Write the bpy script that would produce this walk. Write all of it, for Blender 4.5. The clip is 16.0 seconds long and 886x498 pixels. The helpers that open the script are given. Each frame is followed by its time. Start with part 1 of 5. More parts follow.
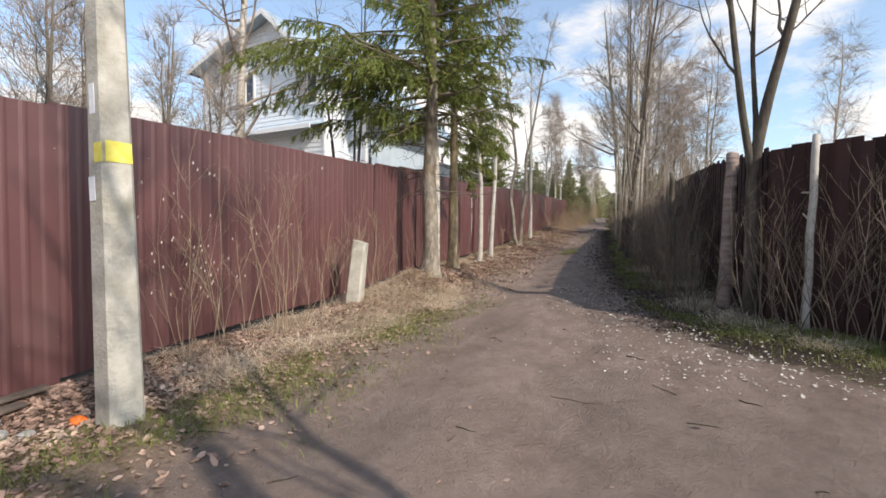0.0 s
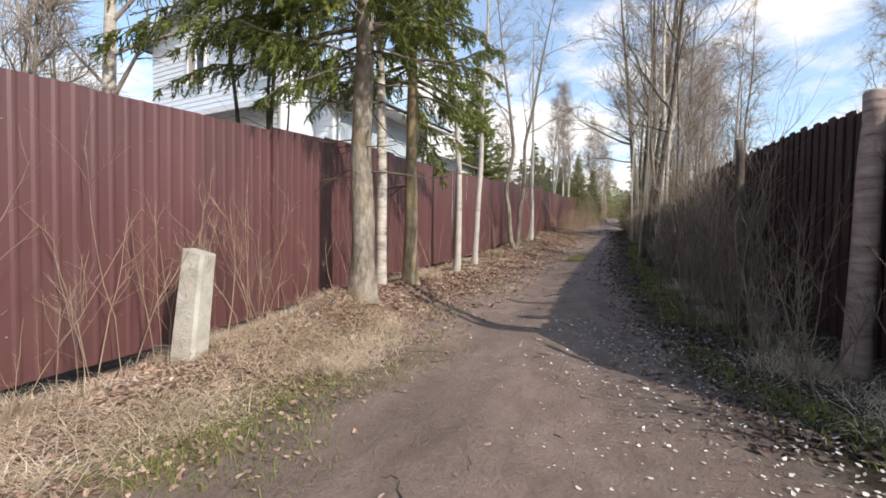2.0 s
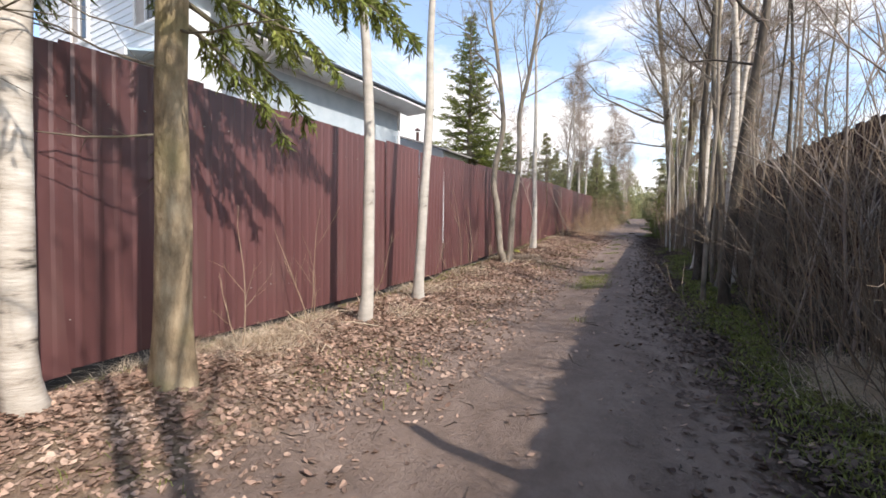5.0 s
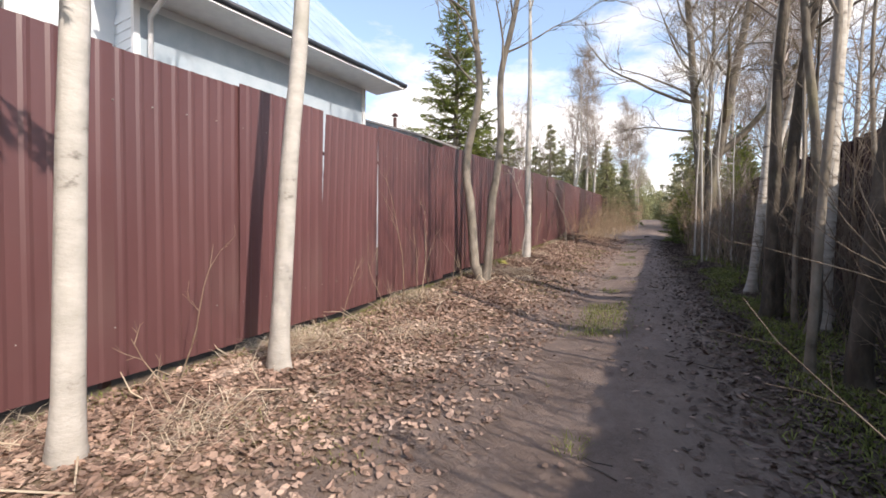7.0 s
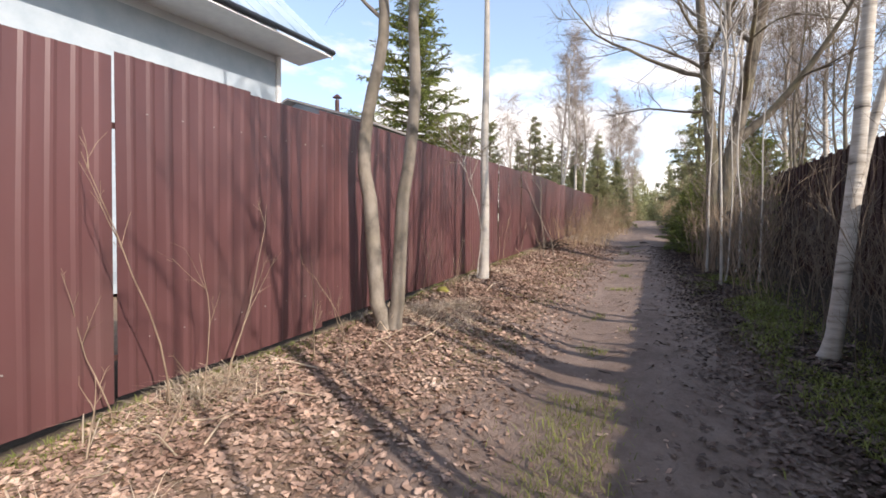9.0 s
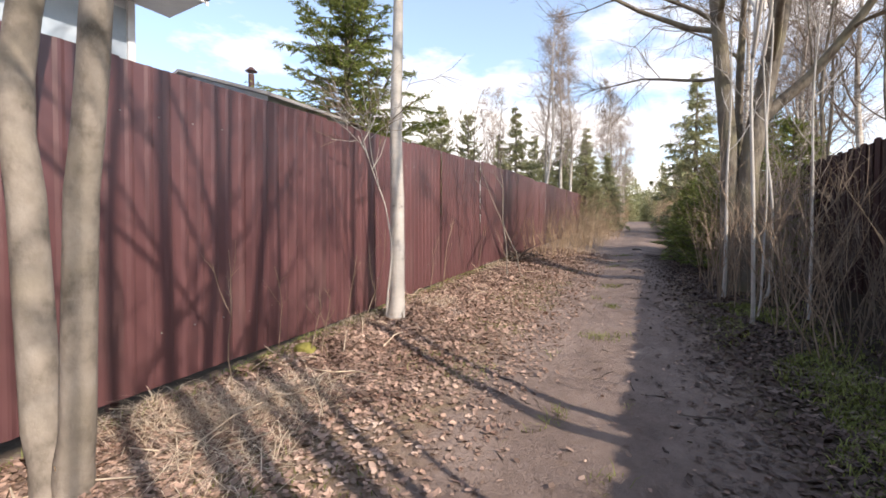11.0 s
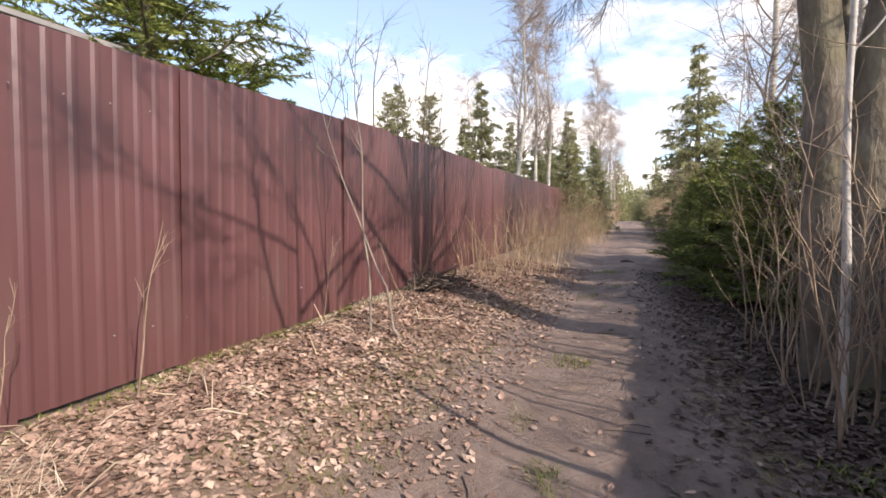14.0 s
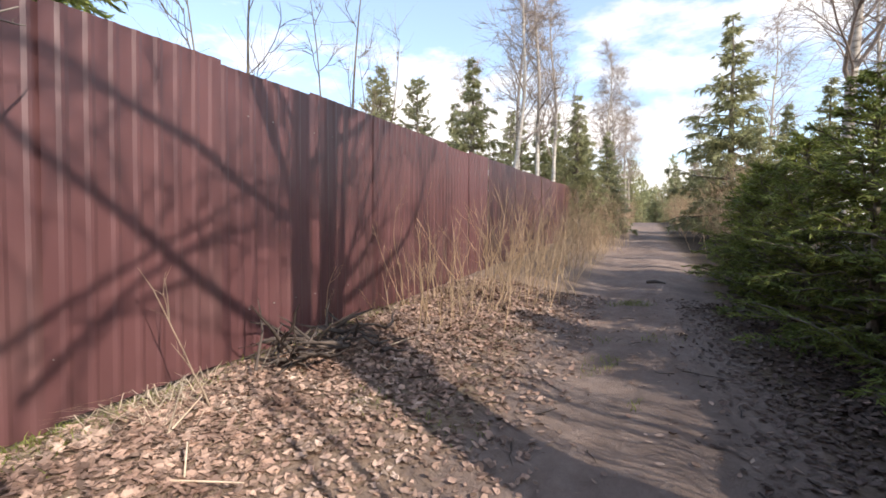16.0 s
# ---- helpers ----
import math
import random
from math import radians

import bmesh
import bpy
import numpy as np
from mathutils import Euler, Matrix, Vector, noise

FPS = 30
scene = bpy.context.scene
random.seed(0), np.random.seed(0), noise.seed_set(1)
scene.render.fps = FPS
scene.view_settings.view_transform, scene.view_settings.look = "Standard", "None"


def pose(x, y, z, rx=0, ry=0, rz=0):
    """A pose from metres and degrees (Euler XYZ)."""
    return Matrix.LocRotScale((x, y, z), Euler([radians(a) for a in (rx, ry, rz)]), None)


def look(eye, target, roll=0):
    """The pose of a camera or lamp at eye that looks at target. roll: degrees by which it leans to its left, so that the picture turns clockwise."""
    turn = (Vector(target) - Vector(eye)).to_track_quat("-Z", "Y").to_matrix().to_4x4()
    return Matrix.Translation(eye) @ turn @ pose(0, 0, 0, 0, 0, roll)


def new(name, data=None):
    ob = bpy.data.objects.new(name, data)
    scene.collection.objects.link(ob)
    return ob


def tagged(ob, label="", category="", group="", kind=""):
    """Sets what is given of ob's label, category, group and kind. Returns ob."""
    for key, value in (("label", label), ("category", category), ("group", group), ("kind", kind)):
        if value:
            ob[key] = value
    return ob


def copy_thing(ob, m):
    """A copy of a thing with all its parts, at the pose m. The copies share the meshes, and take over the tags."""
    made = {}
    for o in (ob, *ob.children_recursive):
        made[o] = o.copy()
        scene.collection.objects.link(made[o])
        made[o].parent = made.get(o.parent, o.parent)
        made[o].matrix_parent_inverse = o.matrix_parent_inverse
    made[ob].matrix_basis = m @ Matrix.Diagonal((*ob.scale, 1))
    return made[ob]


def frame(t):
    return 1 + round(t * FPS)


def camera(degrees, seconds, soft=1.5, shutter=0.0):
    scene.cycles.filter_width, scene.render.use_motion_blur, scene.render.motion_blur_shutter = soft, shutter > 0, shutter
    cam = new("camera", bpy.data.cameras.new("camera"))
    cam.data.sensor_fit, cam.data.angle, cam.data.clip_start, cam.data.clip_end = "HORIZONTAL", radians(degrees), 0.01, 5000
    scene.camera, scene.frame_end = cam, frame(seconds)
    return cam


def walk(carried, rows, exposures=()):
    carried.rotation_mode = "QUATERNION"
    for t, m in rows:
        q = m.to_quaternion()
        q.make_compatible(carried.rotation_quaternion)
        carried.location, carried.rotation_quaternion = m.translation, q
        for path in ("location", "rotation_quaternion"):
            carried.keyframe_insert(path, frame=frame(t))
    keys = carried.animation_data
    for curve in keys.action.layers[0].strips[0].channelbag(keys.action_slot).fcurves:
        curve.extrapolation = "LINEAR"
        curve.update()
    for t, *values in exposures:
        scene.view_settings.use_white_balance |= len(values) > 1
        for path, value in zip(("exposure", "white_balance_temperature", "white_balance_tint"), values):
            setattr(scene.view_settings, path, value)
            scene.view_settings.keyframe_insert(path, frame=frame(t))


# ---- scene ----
cam = camera(89.1, 16.0, soft=1.65)
METRES, EYE, TILT, LEAN, TURN = 26.46, 1.35, 0.0, 0.0, 20.6
ROWS = [
    (0.0, 0.0, 0.0, 0.0, 0.02, -1.96, -0.54),
    (0.5, 0.0091, 0.0308, -0.0002, -0.24, -2.02, -0.64),
    (1.0, 0.0173, 0.0602, 0.0002, -0.07, -1.98, -0.66),
    (1.5, 0.0265, 0.0912, 0.0016, 0.78, -2.06, -0.74),
    (2.0, 0.036, 0.1196, 0.0022, 1.12, -2.02, -0.8),
    (2.5, 0.0459, 0.1487, 0.0029, 1.37, -2.07, -0.87),
    (3.0, 0.0533, 0.1777, 0.003, 1.73, -1.83, -0.7),
    (3.5, 0.0621, 0.2092, 0.0034, 2.16, -2.01, -0.8),
    (4.0, 0.0688, 0.2397, 0.0043, 2.58, -1.9, -0.72),
    (4.5, 0.0781, 0.2702, 0.0067, 2.92, -1.87, -0.68),
    (7.0, 0.1184, 0.4207, 0.0138, 4.35, -1.79, -0.74),
    (7.5, 0.1306, 0.4505, 0.0155, 3.6, -1.76, -0.61),
    (8.0, 0.1399, 0.4811, 0.0173, 3.7, -1.77, -0.64),
    (8.5, 0.1493, 0.5112, 0.0198, 3.46, -1.75, -0.59),
    (9.0, 0.1578, 0.5421, 0.0236, 3.6, -1.74, -0.59),
    (11.5, 0.2089, 0.6827, 0.0336, 2.72, -1.61, -0.26),
    (12.0, 0.2172, 0.7118, 0.0362, 2.83, -1.64, -0.35),
    (12.5, 0.2276, 0.7382, 0.038, 2.77, -1.58, -0.22),
    (13.0, 0.24, 0.7678, 0.0394, 2.62, -1.65, -0.23),
    (13.5, 0.2535, 0.7964, 0.0387, 2.05, -1.59, -0.14),
    (14.0, 0.2658, 0.8278, 0.0398, 2.0, -1.73, -0.22),
    (14.5, 0.2754, 0.8578, 0.0412, 2.19, -1.66, -0.26),
    (15.0, 0.2845, 0.8893, 0.0428, 2.63, -1.72, -0.31),
    (15.5, 0.2907, 0.9193, 0.0442, 3.1, -1.66, -0.35),
    (16.0, 0.2997, 0.9501, 0.0467, 3.35, -1.67, -0.3),
]
walk(cam, [(t, pose(0, 0, EYE, TILT, LEAN, TURN) @ pose(METRES * x, METRES * y, METRES * z, 90 + pitch, roll, yaw)) for t, x, y, z, yaw, pitch, roll in ROWS], exposures=[(0.0, -0.08, 7080, 12), (2.0, -0.02, 6950, 12), (4.0, 0.14, 6900, 13), (8.0, 0.20, 7120, 16), (12.0, 0.36, 7150, 17), (14.0, 0.38, 7250, 18), (16.0, 0.38, 7050, 15)])

# ---- light ----
SUN_EL, SUN_AZ = 34.0, 115.0          # degrees above the horizon; clockwise from +y
world = bpy.data.worlds.new("world")
scene.world = world
world.use_nodes = True
wn, wl = world.node_tree.nodes, world.node_tree.links
wn.clear()
w_out = wn.new("ShaderNodeOutputWorld")
w_bg = wn.new("ShaderNodeBackground")
w_sky = wn.new("ShaderNodeTexSky")
w_sky.sky_type = "NISHITA"
w_sky.sun_disc = False
w_sky.sun_elevation = radians(SUN_EL)
w_sky.sun_rotation = radians(SUN_AZ)
w_sky.air_density, w_sky.dust_density, w_sky.ozone_density = 1.1, 1.0, 1.6
w_tc = wn.new("ShaderNodeTexCoord")
w_map = wn.new("ShaderNodeMapping")
w_map.inputs["Scale"].default_value = (1.0, 1.0, 2.6)
w_map.inputs["Location"].default_value = (0.35, 0.1, 0.2)
w_noise = wn.new("ShaderNodeTexNoise")
w_noise.inputs["Scale"].default_value = 2.3
w_noise.inputs["Detail"].default_value = 8.0
w_noise.inputs["Roughness"].default_value = 0.58
w_ramp = wn.new("ShaderNodeValToRGB")
w_ramp.color_ramp.elements[0].position = 0.45
w_ramp.color_ramp.elements[1].position = 0.56
w_ramp.color_ramp.elements[0].color = (0.13, 0.13, 0.13, 1)
w_sep = wn.new("ShaderNodeSeparateXYZ")
w_low = wn.new("ShaderNodeMapRange")      # cloud banks thicken towards the horizon
w_low.inputs["From Min"].default_value = 0.02
w_low.inputs["From Max"].default_value = 0.65
w_low.inputs["To Min"].default_value = 0.14
w_low.inputs["To Max"].default_value = -0.24
w_add = wn.new("ShaderNodeMath")
w_add.operation = "ADD"
w_mix = wn.new("ShaderNodeMixRGB")
w_mix.inputs["Color2"].default_value = (7.6, 7.75, 8.0, 1)
w_clear = wn.new("ShaderNodeMixRGB")       # pale clear blue between the clouds
w_clear.blend_type = "MULTIPLY"
w_clear.inputs["Fac"].default_value = 1.0
w_clear.inputs["Color2"].default_value = (1.45, 1.7, 1.85, 1)
wl.new(w_tc.outputs["Generated"], w_map.inputs["Vector"])
wl.new(w_map.outputs["Vector"], w_noise.inputs["Vector"])
wl.new(w_tc.outputs["Generated"], w_sep.inputs["Vector"])
wl.new(w_sep.outputs["Z"], w_low.inputs["Value"])
wl.new(w_noise.outputs["Fac"], w_add.inputs[0])
wl.new(w_low.outputs["Result"], w_add.inputs[1])
wl.new(w_add.outputs["Value"], w_ramp.inputs["Fac"])
wl.new(w_ramp.outputs["Color"], w_mix.inputs["Fac"])
wl.new(w_sky.outputs["Color"], w_clear.inputs["Color1"])
wl.new(w_clear.outputs["Color"], w_mix.inputs["Color1"])
wl.new(w_mix.outputs["Color"], w_bg.inputs["Color"])
w_bg.inputs["Strength"].default_value = 0.15
wl.new(w_bg.outputs["Background"], w_out.inputs["Surface"])

sun_data = bpy.data.lights.new("sun", "SUN")
sun_data.energy, sun_data.angle, sun_data.color = 4.8, radians(0.55), (1.0, 0.955, 0.90)
sun = new("sun", sun_data)
az, el = radians(SUN_AZ), radians(SUN_EL)
SUN_DIR = Vector((math.sin(az) * math.cos(el), math.cos(az) * math.cos(el), math.sin(el)))
sun.matrix_world = look(SUN_DIR * 60, (0, 0, 0))


# ---- materials ----
def material(name, ramp, scale=6.0, detail=6.0, rough=0.8, bump=0.3, bump_scale=40.0, metal=0.0, stretch=(1, 1, 1),
             spread=0.0, translucent=0.0, spec=0.3, coord="Object", blotch=None, per_piece=0.0):
    """Noise-driven colours (a list of (position, rgb)), fine relief, and optional large blotches and piece-to-piece change."""
    m = bpy.data.materials.new(name)
    m.use_nodes = True
    n, l = m.node_tree.nodes, m.node_tree.links
    b = n["Principled BSDF"]
    tc = n.new("ShaderNodeTexCoord")
    mp = n.new("ShaderNodeMapping")
    mp.inputs["Scale"].default_value = stretch
    l.new(tc.outputs[coord], mp.inputs["Vector"])
    no = n.new("ShaderNodeTexNoise")
    no.inputs["Scale"].default_value, no.inputs["Detail"].default_value = scale, detail
    no.inputs["Roughness"].default_value = 0.62
    l.new(mp.outputs["Vector"], no.inputs["Vector"])
    cr = n.new("ShaderNodeValToRGB")
    e = cr.color_ramp.elements
    while len(e) < len(ramp):
        e.new(0.5)
    for k, (p, c) in enumerate(ramp):
        e[k].position, e[k].color = p, (*c, 1)
    l.new(no.outputs["Fac"], cr.inputs["Fac"])
    col = cr.outputs["Color"]
    if blotch:
        bs, bc, lo, hi = blotch
        n2 = n.new("ShaderNodeTexNoise")
        n2.inputs["Scale"].default_value, n2.inputs["Detail"].default_value = bs, 4.0
        l.new(tc.outputs[coord], n2.inputs["Vector"])
        r2 = n.new("ShaderNodeMapRange")
        r2.inputs["From Min"].default_value, r2.inputs["From Max"].default_value = lo, hi
        l.new(n2.outputs["Fac"], r2.inputs["Value"])
        mx = n.new("ShaderNodeMixRGB")
        mx.inputs["Color2"].default_value = (*bc, 1)
        l.new(r2.outputs["Result"], mx.inputs["Fac"])
        l.new(col, mx.inputs["Color1"])
        col = mx.outputs["Color"]
    if spread or per_piece:
        hv = n.new("ShaderNodeHueSaturation")
        src = n.new("ShaderNodeNewGeometry").outputs["Random Per Island"] if spread else n.new("ShaderNodeObjectInfo").outputs["Random"]
        amount = spread or per_piece
        rr = n.new("ShaderNodeMapRange")
        rr.inputs["To Min"].default_value, rr.inputs["To Max"].default_value = 1 - amount, 1 + amount
        l.new(src, rr.inputs["Value"])
        l.new(rr.outputs["Result"], hv.inputs["Value"])
        l.new(col, hv.inputs["Color"])
        col = hv.outputs["Color"]
    l.new(col, b.inputs["Base Color"])
    b.inputs["Roughness"].default_value, b.inputs["Metallic"].default_value = rough, metal
    b.inputs["Specular IOR Level"].default_value = spec
    if bump:
        n3 = n.new("ShaderNodeTexNoise")
        n3.inputs["Scale"].default_value, n3.inputs["Detail"].default_value = bump_scale, 5.0
        l.new(mp.outputs["Vector"], n3.inputs["Vector"])
        bp = n.new("ShaderNodeBump")
        bp.inputs["Strength"].default_value, bp.inputs["Distance"].default_value = bump, 0.02
        l.new(n3.outputs["Fac"], bp.inputs["Height"])
        l.new(bp.outputs["Normal"], b.inputs["Normal"])
    if translucent:
        tr = n.new("ShaderNodeBsdfTranslucent")
        l.new(col, tr.inputs["Color"])
        ms = n.new("ShaderNodeMixShader")
        ms.inputs["Fac"].default_value = translucent
        l.new(b.outputs["BSDF"], ms.inputs[1])
        l.new(tr.outputs["BSDF"], ms.inputs[2])
        l.new(ms.outputs["Shader"], n["Material Output"].inputs["Surface"])
    return m


M_SHEET = material("maroon_sheet", [(0.3, (0.098, 0.042, 0.042)), (0.7, (0.132, 0.058, 0.057))], 1.6, 5, 0.36, 0.05, 9, spec=0.6,
                   stretch=(1, 1, 0.25), blotch=(0.7, (0.135, 0.074, 0.068), 0.5, 0.8), per_piece=0.06)
M_STEEL = material("painted_post", [(0.3, (0.05, 0.025, 0.024)), (0.7, (0.09, 0.045, 0.04))], 9, 5, 0.6, 0.1, 30)
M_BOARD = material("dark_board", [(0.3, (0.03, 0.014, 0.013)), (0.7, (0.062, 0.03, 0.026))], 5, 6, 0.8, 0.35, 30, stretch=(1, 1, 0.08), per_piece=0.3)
M_CONCRETE = material("concrete", [(0.25, (0.30, 0.27, 0.22)), (0.5, (0.48, 0.45, 0.385)), (0.75, (0.63, 0.60, 0.53))], 5, 9, 0.9, 0.55, 38,
                      blotch=(2.2, (0.27, 0.26, 0.2), 0.52, 0.72))
M_YELLOW = material("yellow_sticker", [(0.3, (0.75, 0.62, 0.08)), (0.7, (0.85, 0.78, 0.2))], 14, 3, 0.5, 0.05, 30)
M_PAPER = material("white_paper", [(0.3, (0.6, 0.62, 0.66)), (0.7, (0.78, 0.79, 0.8))], 18, 4, 0.7, 0.1, 40)
M_SPRUCEBARK = material("spruce_bark", [(0.28, (0.075, 0.06, 0.045)), (0.48, (0.23, 0.195, 0.155)), (0.72, (0.42, 0.38, 0.31))], 11, 10, 0.92, 1.0, 30,
                        stretch=(1, 1, 0.45), blotch=(1.6, (0.22, 0.17, 0.11), 0.5, 0.7))
M_ASPEN = material("pale_aspen_bark", [(0.25, (0.12, 0.105, 0.085)), (0.36, (0.40, 0.37, 0.325)), (0.75, (0.57, 0.53, 0.475))], 5, 9, 0.85, 0.35, 26,
                   stretch=(1, 1, 1.8), blotch=(3.0, (0.37, 0.35, 0.29), 0.55, 0.8))
M_PINKBIRCH = material("weathered_birch_bark", [(0.3, (0.06, 0.045, 0.04)), (0.42, (0.25, 0.185, 0.16)), (0.7, (0.43, 0.345, 0.305))], 4.5, 8, 0.85, 0.45, 24,
                       stretch=(0.7, 0.7, 3.2))
M_OCHREBARK = material("ochre_flaky_bark", [(0.28, (0.11, 0.08, 0.05)), (0.5, (0.27, 0.205, 0.13)), (0.75, (0.42, 0.34, 0.23))], 9, 10, 0.92, 0.9, 30,
                       stretch=(1, 1, 0.5), blotch=(1.4, (0.25, 0.22, 0.10), 0.5, 0.72))
M_DARKBARK = material("dark_rough_bark", [(0.25, (0.035, 0.028, 0.022)), (0.5, (0.085, 0.07, 0.055)), (0.75, (0.17, 0.145, 0.115))], 8, 9, 0.92, 0.9, 30, stretch=(1, 1, 0.4),
                      blotch=(1.3, (0.13, 0.12, 0.08), 0.55, 0.75))
M_TANBARK = material("tan_young_bark", [(0.3, (0.10, 0.085, 0.065)), (0.45, (0.23, 0.195, 0.155)), (0.75, (0.36, 0.315, 0.26))], 5, 9, 0.88, 0.4, 26,
                     stretch=(1, 1, 0.8), blotch=(2.0, (0.19, 0.16, 0.11), 0.5, 0.75))
M_BIRCH = material("birch_bark", [(0.30, (0.04, 0.035, 0.03)), (0.42, (0.42, 0.37, 0.31)), (0.7, (0.68, 0.64, 0.57))], 4.5, 8, 0.8, 0.3, 22,
                   stretch=(0.7, 0.7, 3.2))
M_GREYBARK = material("grey_bark", [(0.25, (0.07, 0.055, 0.043)), (0.5, (0.16, 0.135, 0.105)), (0.75, (0.29, 0.255, 0.2))], 7, 9, 0.92, 0.9, 30,
                      stretch=(1, 1, 0.4), blotch=(1.3, (0.2, 0.18, 0.11), 0.5, 0.7))
M_TWIG = material("bare_twigs", [(0.3, (0.13, 0.095, 0.065)), (0.7, (0.26, 0.2, 0.14))], 3, 3, 0.85, 0, spread=0.35)
M_PALETWIG = material("pale_birch_twigs", [(0.3, (0.24, 0.19, 0.16)), (0.7, (0.40, 0.34, 0.29))], 2, 3, 0.85, 0, spread=0.3)
M_SHRUB = material("shrub_stems", [(0.3, (0.18, 0.125, 0.085)), (0.7, (0.40, 0.31, 0.22))], 4, 4, 0.85, 0, spread=0.35)
# shrub stems in a darker version, shade of the board fence in the colour
M_SHADESTEM = material("shaded_thicket_stems", [(0.3, (0.095, 0.072, 0.055)), (0.7, (0.25, 0.20, 0.15))], 4, 4, 0.9, 0, spread=0.4)
M_DRY = material("dry_weeds", [(0.3, (0.33, 0.225, 0.14)), (0.7, (0.56, 0.42, 0.27))], 3, 3, 0.9, 0, spread=0.35, translucent=0.15)
M_STRAW = material("dry_straw", [(0.3, (0.52, 0.40, 0.28)), (0.7, (0.78, 0.66, 0.50))], 3, 3, 0.85, 0, spread=0.3, translucent=0.25)
M_GRASS = material("spring_grass", [(0.3, (0.14, 0.165, 0.04)), (0.7, (0.29, 0.30, 0.09))], 3, 3, 0.8, 0, spread=0.35, translucent=0.3)
M_LEAF = material("fallen_leaves", [(0.3, (0.18, 0.108, 0.08)), (0.55, (0.355, 0.24, 0.18)), (0.78, (0.56, 0.435, 0.345))], 2.5, 3, 0.85, 0.2, 60, spread=0.55)
# M_LEAF again in darker tones, with the right verge's shade in the colour
M_SHADELEAF = material("shaded_fallen_leaves", [(0.3, (0.07, 0.045, 0.036)), (0.55, (0.14, 0.097, 0.078)), (0.78, (0.24, 0.185, 0.15))], 2.5, 3, 0.85, 0.2, 60, spread=0.45)
M_PETAL = material("pale_fallen_leaves", [(0.3, (0.55, 0.5, 0.42)), (0.7, (0.72, 0.68, 0.6))], 9, 3, 0.8, 0.1, 60, spread=0.25)
M_NEEDLE = material("spruce_needles", [(0.3, (0.09, 0.12, 0.025)), (0.55, (0.19, 0.225, 0.05)), (0.75, (0.32, 0.33, 0.085))], 1.4, 4, 0.65, 0, spread=0.4, translucent=0.25)
M_NEEDLE2 = material("dark_spruce_needles", [(0.3, (0.10, 0.135, 0.035)), (0.55, (0.22, 0.26, 0.065)), (0.75, (0.40, 0.40, 0.11))], 1.6, 4, 0.65, 0, spread=0.45, translucent=0.3)
# distant foliage: needle green paled to olive, haze mixed into the colour
M_HAZENEEDLE = material("hazed_far_needles", [(0.3, (0.25, 0.265, 0.135)), (0.7, (0.46, 0.45, 0.245))], 0.8, 4, 0.7, 0, spread=0.4, translucent=0.45)
M_SIDING = material("white_siding", [(0.3, (0.70, 0.745, 0.78)), (0.7, (0.77, 0.80, 0.825))], 3, 4, 0.5, 0.05, 20, per_piece=0.03)
# white siding toned down to blue-grey, eave shade included in the colour
M_SHADESIDING = material("eave_shaded_siding", [(0.3, (0.40, 0.48, 0.54)), (0.7, (0.50, 0.57, 0.62))], 3, 4, 0.55, 0.05, 20, per_piece=0.03)
M_ROOF = material("pale_blue_metal_roof", [(0.3, (0.36, 0.48, 0.56)), (0.7, (0.52, 0.62, 0.68))], 1.2, 5, 0.35, 0.06, 14, metal=0.25)
M_DARKTRIM = material("dark_gutter", [(0.3, (0.03, 0.035, 0.045)), (0.7, (0.06, 0.065, 0.075))], 6, 3, 0.45, 0.05, 20)
M_WHITETRIM = material("white_trim", [(0.3, (0.72, 0.72, 0.72)), (0.7, (0.82, 0.82, 0.81))], 4, 3, 0.5, 0.05, 20)
M_GLASS = material("window_glass", [(0.3, (0.03, 0.035, 0.04)), (0.7, (0.06, 0.065, 0.075))], 2, 2, 0.08, 0, spec=0.6)
M_CURTAIN = material("beige_curtain", [(0.3, (0.4, 0.36, 0.32)), (0.7, (0.55, 0.5, 0.45))], 3, 3, 0.9, 0.1, 20)
M_REDROOF = material("red_roof", [(0.3, (0.22, 0.08, 0.06)), (0.7, (0.33, 0.13, 0.1))], 3, 5, 0.7, 0.3, 20)
M_GREYROOF = material("grey_slate_roof", [(0.3, (0.26, 0.25, 0.25)), (0.7, (0.40, 0.385, 0.38))], 3, 5, 0.8, 0.3, 18)
M_STONE = material("pale_stone", [(0.3, (0.22, 0.21, 0.19)), (0.7, (0.48, 0.46, 0.42))], 7, 7, 0.9, 0.6, 24)
M_ORANGE = material("orange_plastic", [(0.3, (0.75, 0.13, 0.02)), (0.7, (0.9, 0.24, 0.05))], 20, 3, 0.4, 0.2, 40)
M_MOSS = material("yellow_moss", [(0.3, (0.13, 0.12, 0.03)), (0.7, (0.26, 0.23, 0.06))], 12, 4, 0.95, 0.6, 60)
M_STICK = material("dark_sticks", [(0.3, (0.045, 0.035, 0.03)), (0.7, (0.13, 0.1, 0.08))], 6, 4, 0.9, 0.2, 40, spread=0.3)

# bare soil of the lane, grassy litter on the verges
M_GROUND = bpy.data.materials.new("lane_soil_and_verge")
M_GROUND.use_nodes = True
n, l = M_GROUND.node_tree.nodes, M_GROUND.node_tree.links
gb = n["Principled BSDF"]
gb.inputs["Roughness"].default_value, gb.inputs["Specular IOR Level"].default_value = 0.95, 0.15
tc = n.new("ShaderNodeTexCoord")


